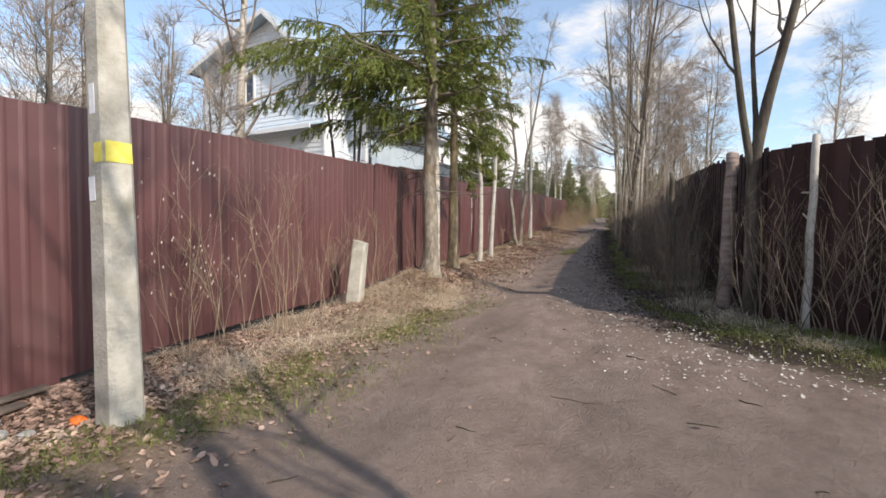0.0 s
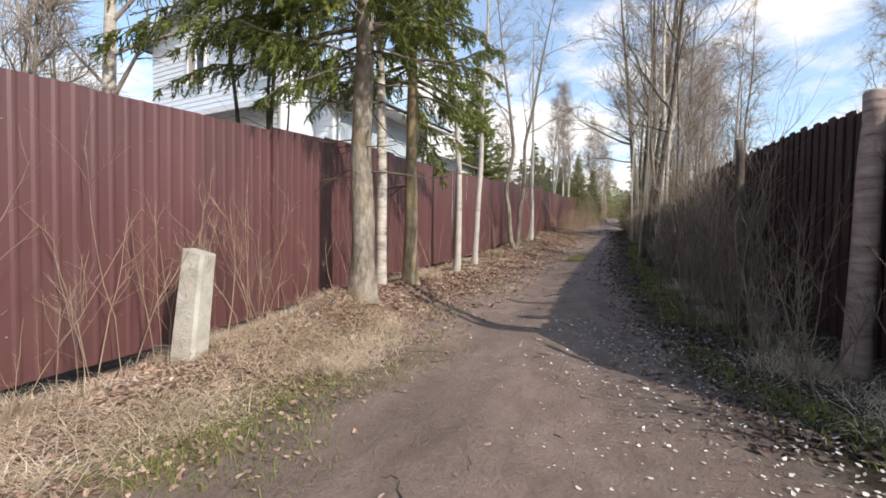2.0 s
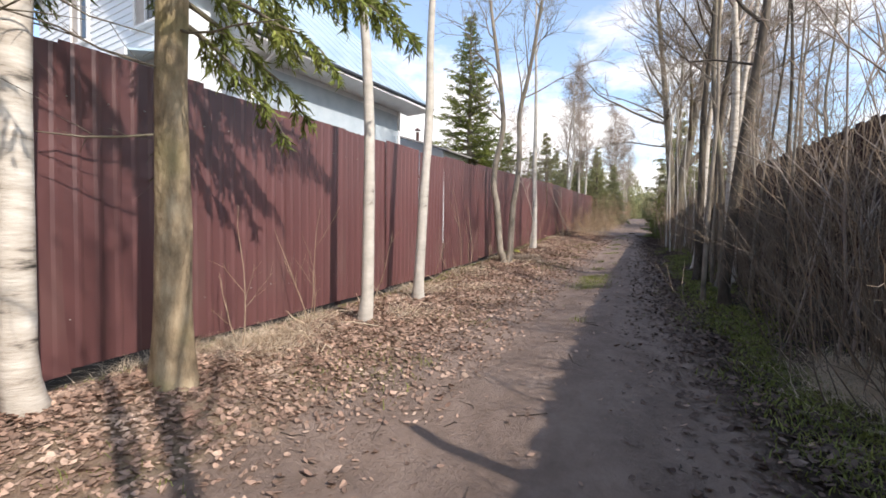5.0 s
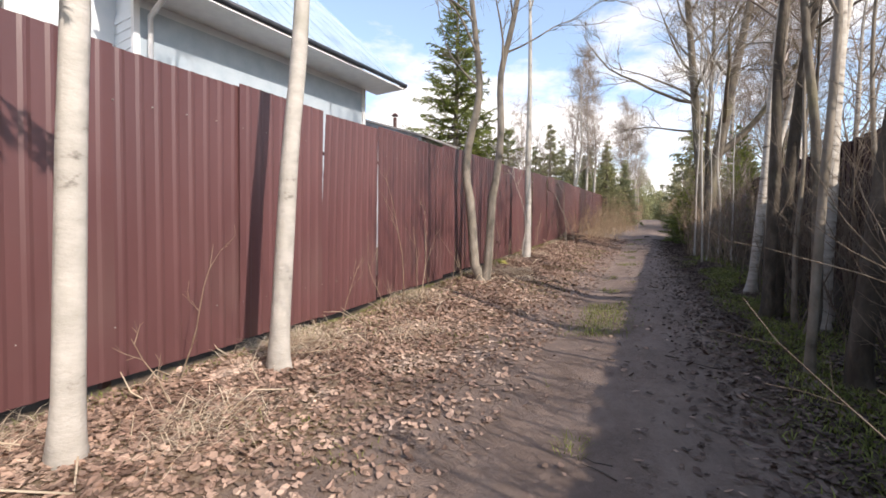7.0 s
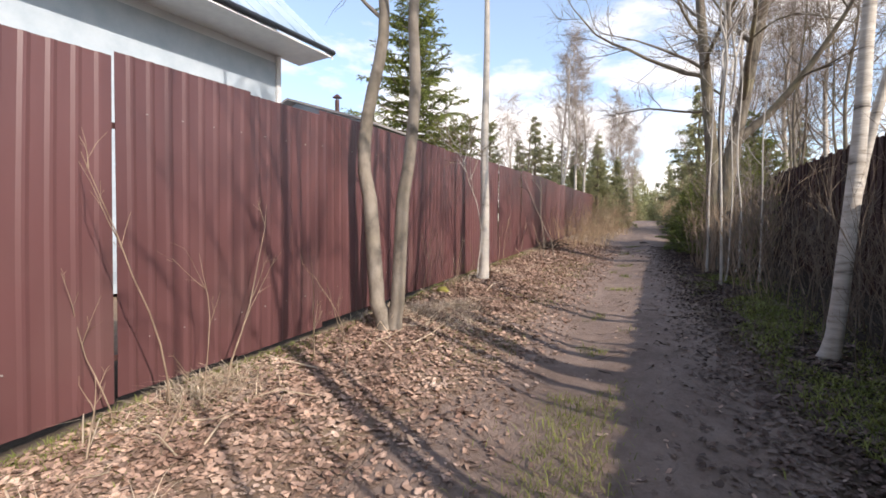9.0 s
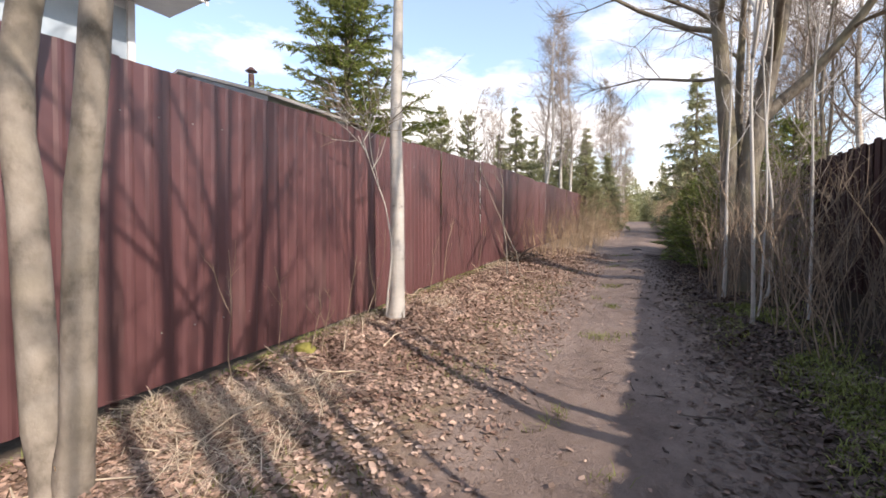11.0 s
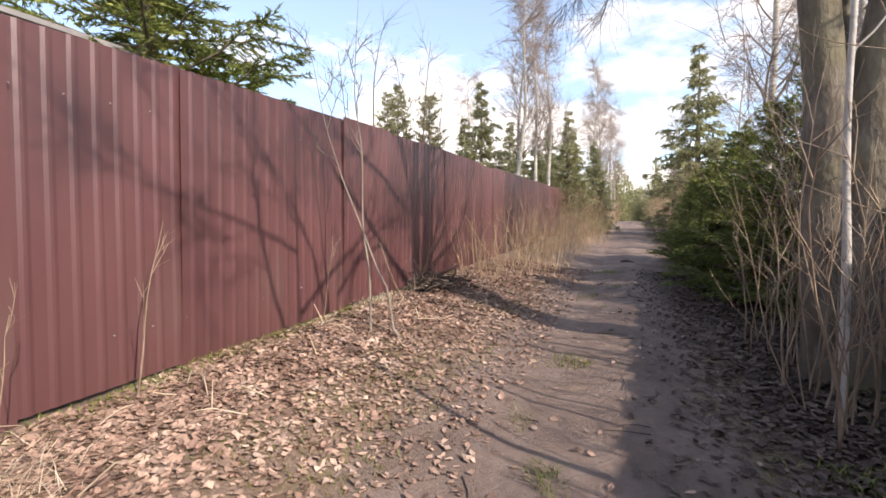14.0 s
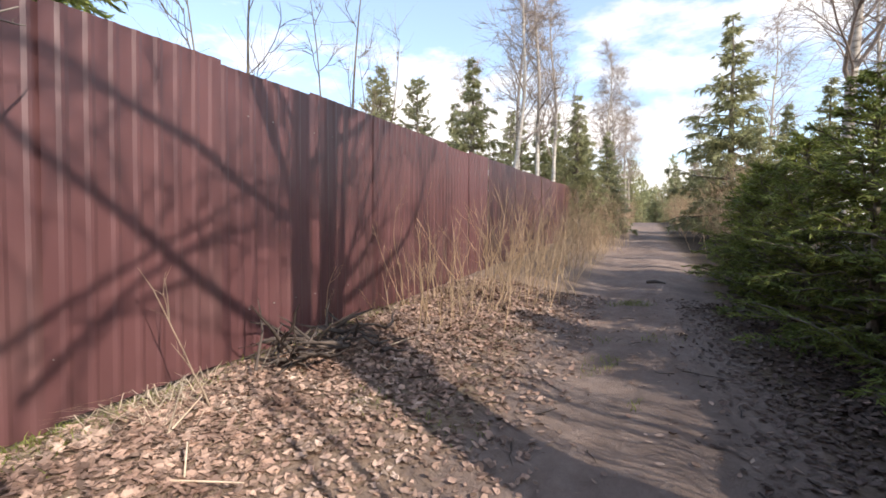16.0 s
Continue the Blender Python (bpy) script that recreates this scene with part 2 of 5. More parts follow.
def noise_ramp(scale, stops, detail=8.0, rough=0.62, stretch=(1, 1, 1)):
    mp = n.new("ShaderNodeMapping")
    mp.inputs["Scale"].default_value = stretch
    l.new(tc.outputs["Object"], mp.inputs["Vector"])
    a = n.new("ShaderNodeTexNoise")
    a.inputs["Scale"].default_value, a.inputs["Detail"].default_value, a.inputs["Roughness"].default_value = scale, detail, rough
    l.new(mp.outputs["Vector"], a.inputs["Vector"])
    c = n.new("ShaderNodeValToRGB")
    e = c.color_ramp.elements
    while len(e) < len(stops):
        e.new(0.5)
    for k, (p, v) in enumerate(stops):
        e[k].position, e[k].color = p, (*v, 1)
    l.new(a.outputs["Fac"], c.inputs["Fac"])
    return c.outputs["Color"]


def mixed(fac, a, b, kind="MIX"):
    x = n.new("ShaderNodeMixRGB")
    x.blend_type = kind
    if isinstance(fac, float):
        x.inputs["Fac"].default_value = fac
    else:
        l.new(fac, x.inputs["Fac"])
    l.new(a, x.inputs["Color1"])
    l.new(b, x.inputs["Color2"])
    return x.outputs["Color"]


soil = mixed(0.42, noise_ramp(0.7, [(0.3, (0.165, 0.119, 0.097)), (0.5, (0.245, 0.182, 0.149)), (0.7, (0.325, 0.248, 0.204))], stretch=(1, 0.4, 1)),
             noise_ramp(11, [(0.25, (0.11, 0.077, 0.064)), (0.5, (0.245, 0.182, 0.149)), (0.75, (0.385, 0.30, 0.252))], 12, 0.72))
wet = n.new("ShaderNodeTexNoise")
wet.inputs["Scale"].default_value, wet.inputs["Detail"].default_value = 0.42, 5
l.new(tc.outputs["Object"], wet.inputs["Vector"])
wet_r = n.new("ShaderNodeMapRange")
wet_r.inputs["From Min"].default_value, wet_r.inputs["From Max"].default_value = 0.45, 0.68
wet_r.inputs["To Max"].default_value = 0.55
l.new(wet.outputs["Fac"], wet_r.inputs["Value"])
soil = mixed(0.5, soil, noise_ramp(2.6, [(0.3, (0.13, 0.092, 0.073)), (0.48, (0.255, 0.187, 0.15)), (0.66, (0.40, 0.305, 0.25))], 10, 0.72, (1, 0.6, 1)))
along = n.new("ShaderNodeSeparateXYZ")           # the lane dries out uphill
l.new(tc.outputs["Object"], along.inputs["Vector"])
dry = n.new("ShaderNodeMapRange")
dry.inputs["From Min"].default_value, dry.inputs["From Max"].default_value = 5.0, 15.0
dry.inputs["To Min"].default_value, dry.inputs["To Max"].default_value = 1.0, 0.1
l.new(along.outputs["Y"], dry.inputs["Value"])
wet_f = n.new("ShaderNodeMath")
wet_f.operation = "MULTIPLY"
l.new(wet_r.outputs["Result"], wet_f.inputs[0])
l.new(dry.outputs["Result"], wet_f.inputs[1])
soil = mixed(wet_f.outputs["Value"], soil, noise_ramp(9, [(0.25, (0.10, 0.082, 0.068)), (0.5, (0.17, 0.14, 0.115)), (0.78, (0.26, 0.215, 0.18))], 10, 0.7))
litter = mixed(0.55, noise_ramp(1.6, [(0.3, (0.21, 0.145, 0.10)), (0.5, (0.29, 0.205, 0.15)), (0.68, (0.24, 0.195, 0.10))]),
               noise_ramp(24, [(0.25, (0.10, 0.068, 0.048)), (0.5, (0.28, 0.2, 0.145)), (0.75, (0.50, 0.39, 0.295))], 8, 0.78))
zone = n.new("ShaderNodeAttribute")
zone.attribute_name = "verge"
breakup = noise_ramp(5.5, [(0.3, (0, 0, 0)), (0.7, (1, 1, 1))], 8, 0.7)
za = n.new("ShaderNodeMath")
za.operation = "MULTIPLY_ADD"
l.new(breakup, za.inputs[0])
za.inputs[1].default_value = 0.7
l.new(zone.outputs["Fac"], za.inputs[2])
zr = n.new("ShaderNodeMapRange")
zr.inputs["From Min"].default_value, zr.inputs["From Max"].default_value = 0.62, 0.98
l.new(za.outputs["Value"], zr.inputs["Value"])
# humus with the shade of the thicket painted in as deeper brown
shaded_humus = mixed(0.5, noise_ramp(1.8, [(0.3, (0.035, 0.026, 0.02)), (0.6, (0.07, 0.052, 0.036)), (0.75, (0.045, 0.055, 0.02))]),
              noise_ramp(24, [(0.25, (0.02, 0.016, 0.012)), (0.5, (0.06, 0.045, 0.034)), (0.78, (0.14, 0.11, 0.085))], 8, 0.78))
# vertex mask for the painted ground shade
ground_shade = n.new("ShaderNodeAttribute")
ground_shade.attribute_name = "ground_shade"
l.new(mixed(zr.outputs["Result"], soil, mixed(ground_shade.outputs["Fac"], litter, shaded_humus)), gb.inputs["Base Color"])
g_n = n.new("ShaderNodeTexNoise")
g_n.inputs["Scale"].default_value, g_n.inputs["Detail"].default_value, g_n.inputs["Roughness"].default_value = 22, 8, 0.75
l.new(tc.outputs["Object"], g_n.inputs["Vector"])
g_b = n.new("ShaderNodeBump")
g_b.inputs["Strength"].default_value, g_b.inputs["Distance"].default_value = 0.9, 0.04
l.new(g_n.outputs["Fac"], g_b.inputs["Height"])
l.new(g_b.outputs["Normal"], gb.inputs["Normal"])


# ---- mesh helpers ----
class Shape:
    """Collects vertices and faces for one mesh."""

    def __init__(self):
        self.v, self.f = [], []

    def tube(self, path, radii, sides=5, cap=False, rough=0.0, lobes=0.0):
        base = len(self.v)
        count = len(path)
        for i in range(count):
            a, b = path[max(i - 1, 0)], path[min(i + 1, count - 1)]
            t = (b - a)
            t = t.normalized() if t.length > 1e-9 else Vector((0, 0, 1))
            u = t.cross(Vector((0.31, 0.95, 0.02)))
            u = u.normalized() if u.length > 1e-4 else Vector((1, 0, 0))
            w = t.cross(u)
            r = radii[i]
            for k in range(sides):
                ang = 2 * math.pi * k / sides
                if rough:
                    q = path[i]
                    r = radii[i] * (1 + rough * noise.noise((math.cos(ang) * 1.6 + q.x, math.sin(ang) * 1.6 + q.y, q.z * 2.2)) + lobes * math.exp(-max(q.z, 0) / 0.16) * math.cos(ang * 5 + 0.7))
                self.v.append(path[i] + u * (r * math.cos(ang)) + w * (r * math.sin(ang)))
        for i in range(count - 1):
            for k in range(sides):
                k2 = (k + 1) % sides
                p, q = base + i * sides, base + (i + 1) * sides
                self.f.append((p + k, p + k2, q + k2, q + k))
        if cap:
            self.f.append(tuple(base + (count - 1) * sides + k for k in range(sides)))
            self.f.append(tuple(base + k for k in reversed(range(sides))))

    def blade(self, p, d, width, side, bend=None):
        base = len(self.v)
        s = side * (width / 2)
        if bend is None:
            self.v += [p - s, p + s, p + d]
            self.f.append((base, base + 1, base + 2))
        else:
            mid = p + d * 0.55
            self.v += [p - s, p + s, mid + s * 0.8, mid - s * 0.8, p + d + bend]
            self.f += [(base, base + 1, base + 2, base + 3), (base + 3, base + 2, base + 4)]

    def box(self, c, s, m=None):
        x, y, z = s[0] / 2, s[1] / 2, s[2] / 2
        base = len(self.v)
        pts = [(-x, -y, -z), (x, -y, -z), (x, y, -z), (-x, y, -z), (-x, -y, z), (x, -y, z), (x, y, z), (-x, y, z)]
        for p in pts:
            q = Vector(p)
            if m:
                q = m @ q
            self.v.append(q + Vector(c))
        for f in ((3, 2, 1, 0), (4, 5, 6, 7), (0, 1, 5, 4), (1, 2, 6, 5), (2, 3, 7, 6), (3, 0, 4, 7)):
            self.f.append(tuple(base + i for i in f))

    def mesh(self, name, mat, smooth=True):
        me = bpy.data.meshes.new(name)
        me.from_pydata([tuple(p) for p in self.v], [], self.f)
        me.materials.append(mat)
        if smooth:
            me.polygons.foreach_set("use_smooth", [True] * len(me.polygons))
        me.update()
        return me


def bevelled(shape, name, mat, width=0.01, segments=2):
    me = shape.mesh(name, mat, False)
    bm = bmesh.new()
    bm.from_mesh(me)
    bmesh.ops.bevel(bm, geom=bm.edges[:], offset=width, segments=segments, affect="EDGES", profile=0.6)
    bm.to_mesh(me)
    bm.free()
    return me


def part(name, data, parent, label=""):
    ob = new(name, data)
    ob.parent = parent
    if label:
        ob["label"] = label
    return ob


def thing(name, x, y, z, label, category, group="", kind="", rz=0.0):
    ob = new(name)
    ob.matrix_world = pose(x, y, z, 0, 0, rz)
    ob.empty_display_size = 0.2
    return tagged(ob, label, category, group, kind)


# ---- ground ----
ROAD_Y = (-30, 0, 5.6, 8, 11.8, 16.7, 20.5, 25.2, 28.7, 31, 75, 90, 140, 400)
ROAD_Z = (-0.25, 0.0, 0.03, 0.12, 0.38, 0.63, 0.84, 1.13, 1.32, 1.45, 4.0, 4.4, 3.2, -2.0)
BASE_Y = (-10, 2.5, 6, 7.5, 9, 11.9, 14.3, 16.4, 17.2, 19.2, 25.2, 29.7, 60)
BASE_Z = (-0.2, 0.09, 0.16, 0.30, 0.44, 0.58, 0.66, 0.76, 0.84, 0.94, 1.38, 1.65, 3.3)
TOP_Y = (-10, 2.4, 4.2, 7.5, 9, 10.2, 13.2, 15.6, 17.2, 18.4, 20.5, 25.2, 27.4, 29.7, 33.8, 43, 60)
TOP_Z = (1.8, 2.40, 2.52, 2.67, 2.83, 2.92, 3.00, 3.09, 3.20, 3.27, 3.43, 3.68, 3.83, 3.97, 4.13, 4.6, 5.5)
FENCE_X = -4.43


def road_z(y):
    return float(np.interp(y, ROAD_Y, ROAD_Z))


def smooth(a, b, v):
    k = min(max((v - a) / (b - a), 0.0), 1.0)
    return k * k * (3 - 2 * k)


def ground_z(x, y, fine=True):
    r = road_z(y)
    near = 1 - smooth(45, 60, y)
    left = float(np.interp(y, BASE_Y, BASE_Z)) - 0.05 - r
    z = r + near * left * smooth(-2.2, -4.2, x) + 0.10 * smooth(0.5, 2.2, x) * near
    z -= 0.035 * math.exp(-((x + 1.9) / 0.35) ** 2) * near + 0.035 * math.exp(-((x + 0.3) / 0.35) ** 2) * near
    z += 0.03 * math.exp(-((x + 1.1) / 0.3) ** 2) * near
    z -= 0.1 * smooth(-4.5, -4.9, x) * near
    z += (0.13 * smooth(4.5, 5.8, y) * smooth(12.5, 10, y) + 0.16 * math.exp(-((y - 8.6) / 0.8) ** 2)) * math.exp(-((x + 3.7) / 0.42) ** 2)
    if fine:
        z += 0.03 * noise.noise((x * 0.9, y * 0.9, 3.1)) + 0.012 * noise.noise((x * 4.1, y * 4.1, 7.7))
    return z


def verge_at(x, y):
    """0 on bare soil, 1 on the grassy, leaf-strewn sides."""
    wander = 0.25 * noise.noise((0.3, y * 0.35, 1.0)) + 0.1 * noise.noise((2.3, y * 1.7, 1.0))
    left_edge = float(np.interp(y, (0, 3, 9, 14, 24, 40), (-2.2, -2.3, -2.75, -2.55, -2.35, -2.4))) + wander
    right_edge = float(np.interp(y, (0, 4, 6, 7, 10, 16, 24, 40), (4.0, 2.3, 1.0, 0.55, 0.05, -0.3, -0.55, -0.5))) + wander
    side = max(smooth(left_edge + 0.3, left_edge - 0.5, x), smooth(right_edge - 0.3, right_edge + 0.6, x))
    crown = 0.3 * math.exp(-((x + 1.55) / 0.22) ** 2) * smooth(11, 15, y) * (0.55 + 0.9 * noise.noise((x * 1.2, y * 0.8, 9.0)))
    return min(1.0, side + max(0.0, crown))


def spaced(*runs):
    out = []
    for a, b, step in runs:
        out += list(np.arange(a, b - 1e-6, step))
    return out + [runs[-1][1]]


gx = spaced((-400, -60, 40), (-60, -12, 4), (-12, -5, 0.8), (-5, 4, 0.1), (4, 12, 0.8), (12, 60, 4), (60, 400, 40))
gy = spaced((-300, -30, 45), (-30, -3, 2), (-3, 38, 0.1), (38, 100, 1.5), (100, 400, 15), (400, 2000, 200))
gv, gf, gm, gd = [], [], [], []
for y in gy:
    for x in gx:
        gv.append((x, y, ground_z(x, y)))
        gm.append(verge_at(x, y))
        # painted shade: strip behind the metal sheets, and right verge below the thicket
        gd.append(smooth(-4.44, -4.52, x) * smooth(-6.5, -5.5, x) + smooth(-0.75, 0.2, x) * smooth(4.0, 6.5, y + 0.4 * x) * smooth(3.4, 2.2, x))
for j in range(len(gy) - 1):
    for i in range(len(gx) - 1):
        a = j * len(gx) + i
        gf.append((a, a + 1, a + 1 + len(gx), a + len(gx)))
ground_mesh = bpy.data.meshes.new("ground")
ground_mesh.from_pydata(gv, [], gf)
ground_mesh.attributes.new("verge", "FLOAT", "POINT").data.foreach_set("value", gm)
ground_mesh.attributes.new("ground_shade", "FLOAT", "POINT").data.foreach_set("value", gd)
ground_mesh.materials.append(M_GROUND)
ground_mesh.polygons.foreach_set("use_smooth", [True] * len(gf))
tagged(new("ground", ground_mesh), "brown trodden dirt lane with grassy leaf-strewn verges", "ground", kind="structure")


# ---- left fence: profiled metal sheets ----
SHEET_W, RIB, SHEET_H = 1.1, 0.1375, 2.35


def sheet_mesh(name, slope, split=0.0):
    s = Shape()
    ys, xs = [], []
    for k in range(8):
        y0 = k * RIB
        for dy, dx in ((0, 0), (0.072, 0), (0.096, 0.008), (0.1135, 0.008)):
            ys.append(y0 + dy)
            xs.append(dx)
    ys.append(SHEET_W + 0.045)
    xs.append(0.0)
    hs = (0, 0.4, 0.8, 1.2, 1.6, 2.0, SHEET_H)
    for thick in (0.0, -0.004):
        for h in hs:
            for y, x in zip(ys, xs):
                wave = 0.004 * math.sin(h * 2.1 + y * 1.7)
                shift = split * max(0.0, h - 1.05) / (SHEET_H - 1.05) * (1 - y / SHEET_W)
                s.v.append(Vector((x + thick + wave, y + shift, h + slope * y)))
    m, rows = len(ys), len(hs)
    for layer in range(2):
        o = layer * m * rows
        for j in range(rows - 1):
            for i in range(m - 1):
                q = (o + j * m + i, o + j * m + i + 1, o + (j + 1) * m + i + 1, o + (j + 1) * m + i)
                s.f.append(q if layer == 0 else q[::-1])
    return s.mesh(name, M_SHEET, False)


fence = thing("metal_fence", FENCE_X, 0, 0, "tall maroon profiled metal sheet fence along the lane", "fence", kind="structure")
sheet_a, sheet_b, sheet_c = sheet_mesh("sheet", 0.055), sheet_mesh("sheet", 0.035), sheet_mesh("sheet", 0.055, 0.065)
post_s = Shape()
post_s.box((0, 0, 1.05), (0.06, 0.06, 2.5))
post_mesh = post_s.mesh("fence_post", M_STEEL, False)
rail_s = Shape()
rail_s.box((0, SHEET_W, 0), (0.03, 2 * SHEET_W, 0.04), Matrix.Rotation(0.055, 3, "X"))
rail_mesh = rail_s.mesh("rail", M_STEEL, False)
rng = random.Random(4)
k0 = 15.58 - 20 * SHEET_W
for k in range(49):
    y = k0 + k * SHEET_W
    top = float(np.interp(y + SHEET_W / 2, TOP_Y, TOP_Z))
    slope = float(np.interp(y + SHEET_W, TOP_Y, TOP_Z) - np.interp(y, TOP_Y, TOP_Z)) / SHEET_W
    data = sheet_c if k == 20 else (sheet_a if slope > 0.045 else sheet_b)
    lift = 0.055 if data is not sheet_b else 0.035
    p = part("sheet", data, fence)
    gap = 0.1 if k == 21 else 0.062 if k == 38 else (0.035 if k == 20 else 0.0)
    p.location = (rng.uniform(-0.003, 0.003) + (0.007 if k % 2 else 0), y + gap, top - SHEET_H - lift * SHEET_W / 2 + rng.uniform(-0.02, 0.02))
    p.rotation_euler = (0, rng.uniform(-0.008, 0.008), rng.uniform(-0.004, 0.004))
    if k % 2 == 0:
        q = part("fence_post", post_mesh, fence)
        q.location = (-0.11, y + 0.03, top - 2.45)
        for h in (0.35, 1.95):
            r = part("rail", rail_mesh, fence)
            r.location = (-0.055, y, top - SHEET_H + h - 0.03)

screws = Shape()
rng2 = random.Random(9)
for k in range(49):
    y = k0 + k * SHEET_W
    top = float(np.interp(y + SHEET_W / 2, TOP_Y, TOP_Z))
    for h in (0.38, 1.98):
        for c in range(4):
            if rng2.random() < 0.75:
                yy = y + 0.04 + c * 2 * RIB
                p = Vector((0.004, yy, top - SHEET_H + h + 0.055 * (yy - y - SHEET_W / 2)))
                screws.tube([p, p + Vector((0.012, 0, 0))], [0.0065, 0.004], 6, True)
part("screws", screws.mesh("screws", M_STONE, False), fence, "pale fixing screws")["kind"] = "stuff"

# ---- right fence: narrow dark boards ----
RTOP_Y = (5, 7.3, 8.6, 11, 14, 16, 24, 29, 36)
RTOP_Z = (2.4, 2.53, 2.66, 2.88, 3.04, 3.14, 3.52, 3.68, 4.0)
board_meshes = []
for k in range(4):
    s = Shape()
    h = 2.45 + 0.02 * k
    for i, (zz, xx) in enumerate(((0, 0), (h * 0.5, 0.002 * (k - 1.5)), (h, 0.0))):
        for yy, tx in ((-0.076, 0), (0.076, 0), (0.076, 0.022), (-0.076, 0.022)):
            s.v.append(Vector((xx + tx, yy, zz)))
    for i in range(2):
        for c in range(4):
            s.f.append((i * 4 + c, i * 4 + (c + 1) % 4, i * 4 + 4 + (c + 1) % 4, i * 4 + 4 + c))
    s.f += [(3, 2, 1, 0), (8, 9, 10, 11)]
    board_meshes.append(s.mesh("board", M_BOARD, False))
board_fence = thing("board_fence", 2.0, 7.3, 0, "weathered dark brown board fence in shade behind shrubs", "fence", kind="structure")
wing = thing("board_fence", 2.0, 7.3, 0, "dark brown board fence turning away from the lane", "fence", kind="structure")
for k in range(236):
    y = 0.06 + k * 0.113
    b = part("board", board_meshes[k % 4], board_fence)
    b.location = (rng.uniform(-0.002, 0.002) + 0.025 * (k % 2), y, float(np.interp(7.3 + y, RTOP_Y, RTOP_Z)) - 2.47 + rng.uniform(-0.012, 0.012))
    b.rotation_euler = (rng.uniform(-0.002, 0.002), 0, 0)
ang = math.atan2(-3.3, 4.0)
for k in range(52):
    d = 0.08 + k * 0.113
    b = part("board", board_meshes[k % 4], wing)
    b.location = (d * math.cos(ang) + 0.64 * 0.021 * (k % 2), d * math.sin(ang) + 0.77 * 0.021 * (k % 2), 0.06 - 0.02 * d + rng.uniform(-0.014, 0.014))
    b.rotation_euler = (0, 0, ang - math.pi / 2)
for f, n_rails in ((board_fence, 14), (wing, 3)):
    for k in range(n_rails):
        for h in (0.5, 1.9):
            s = Shape()
            if f is board_fence:
                y0, y1 = k * 2, min(k * 2 + 2, 26.7)
                z0, z1 = (float(np.interp(7.3 + y, RTOP_Y, RTOP_Z)) - 2.45 + h for y in (y0, y1))
                s.tube([Vector((0.06, y0, z0)), Vector((0.06, y1, z1))], [0.035, 0.035], 4, True)
            else:
                d0, d1 = k * 2, k * 2 + 1.95
                off = Vector((0.05, 0.08, 0))
                s.tube([Vector((d0 * math.cos(ang), d0 * math.sin(ang), 0.04 + h)) + off, Vector((d1 * math.cos(ang), d1 * math.sin(ang), 0.04 + h)) + off], [0.035, 0.035], 4, True)
            part("rail", s.mesh("rail", M_BOARD, False), f)


# ---- trees ----
def wander(rng, start, way, length, steps, bend, lift):
    """A path that grows along way, wavering, turning up (lift > 0) or down."""
    pts, d, p = [start.copy()], way.normalized(), start.copy()
    for _ in range(steps):
        d = (d + Vector((rng.gauss(0, bend), rng.gauss(0, bend), rng.gauss(0, bend) + lift))).normalized()
        p = p + d * (length / steps)
        pts.append(p.copy())
    return pts


def taper(r0, r1, count, power=1.0):
    return [r0 + (r1 - r0) * (i / (count - 1)) ** power for i in range(count)]


def at_path(path, f):
    k = f * (len(path) - 1)
    i = min(int(k), len(path) - 2)
    return path[i].lerp(path[i + 1], k - i), (path[i + 1] - path[i]).normalized()


def sideways(rng, d, angle):
    a = d.orthogonal().normalized()
    a.rotate(Matrix.Rotation(rng.uniform(0, 2 * math.pi), 3, d))
    return (d * math.cos(angle) + a * math.sin(angle)).normalized()


def grow_crown(rng, limbs, twigs, path, r0, start, count, length, sub=6, fine=6, lift=0.05, droop=0.0, spread_angle=0.85, twig_len=0.5, twig_r=0.004):
    for k in range(count):
        f = start + (1 - start) * ((k + rng.random()) / count) ** 0.9
        p, d = at_path(path, min(f, 0.99))
        size = length * (1.15 - 0.85 * (f - start) / (1 - start)) * rng.uniform(0.55, 1.1)
        rr = max(0.006, r0 * (1 - 0.8 * f) * rng.uniform(0.28, 0.5))
        limb = wander(rng, p, sideways(rng, d, spread_angle * rng.uniform(0.7, 1.25)), size, 6, 0.13, lift)
        limbs.tube(limb, taper(rr, max(0.004, rr * 0.18), 7), 5)
        for j in range(sub):
            q, e = at_path(limb, rng.uniform(0.2, 1.0))
            l2 = size * rng.uniform(0.22, 0.5)
            br = wander(rng, q, sideways(rng, e, rng.uniform(0.4, 1.0)), l2, 4, 0.14, lift * 0.6 - droop)
            limbs.tube(br, taper(max(0.005, rr * 0.35), 0.003, 5), 4)
            for _ in range(fine):
                t0, e2 = at_path(br, rng.uniform(0.15, 1.0))
                tw = wander(rng, t0, sideways(rng, e2, rng.uniform(0.3, 0.9)), twig_len * rng.uniform(0.5, 1.3), 2, 0.16, 0.03 - droop * 2)
                twigs.tube(tw, taper(twig_r, twig_r * 0.4, 3), 3)


def joined(name, a, mat_a, b, mat_b):
    """Two shapes as one mesh with two materials."""
    me = bpy.data.meshes.new(name)
    off = len(a.v)
    me.from_pydata([tuple(p) for p in a.v] + [tuple(p) for p in b.v], [], a.f + [tuple(i + off for i in f) for f in b.f])
    me.materials.append(mat_a)
    me.materials.append(mat_b)
    me.polygons.foreach_set("material_index", [0] * len(a.f) + [1] * len(b.f))
    me.polygons.foreach_set("use_smooth", [True] * len(a.f) + [False] * len(b.f))
    me.update()
    return me


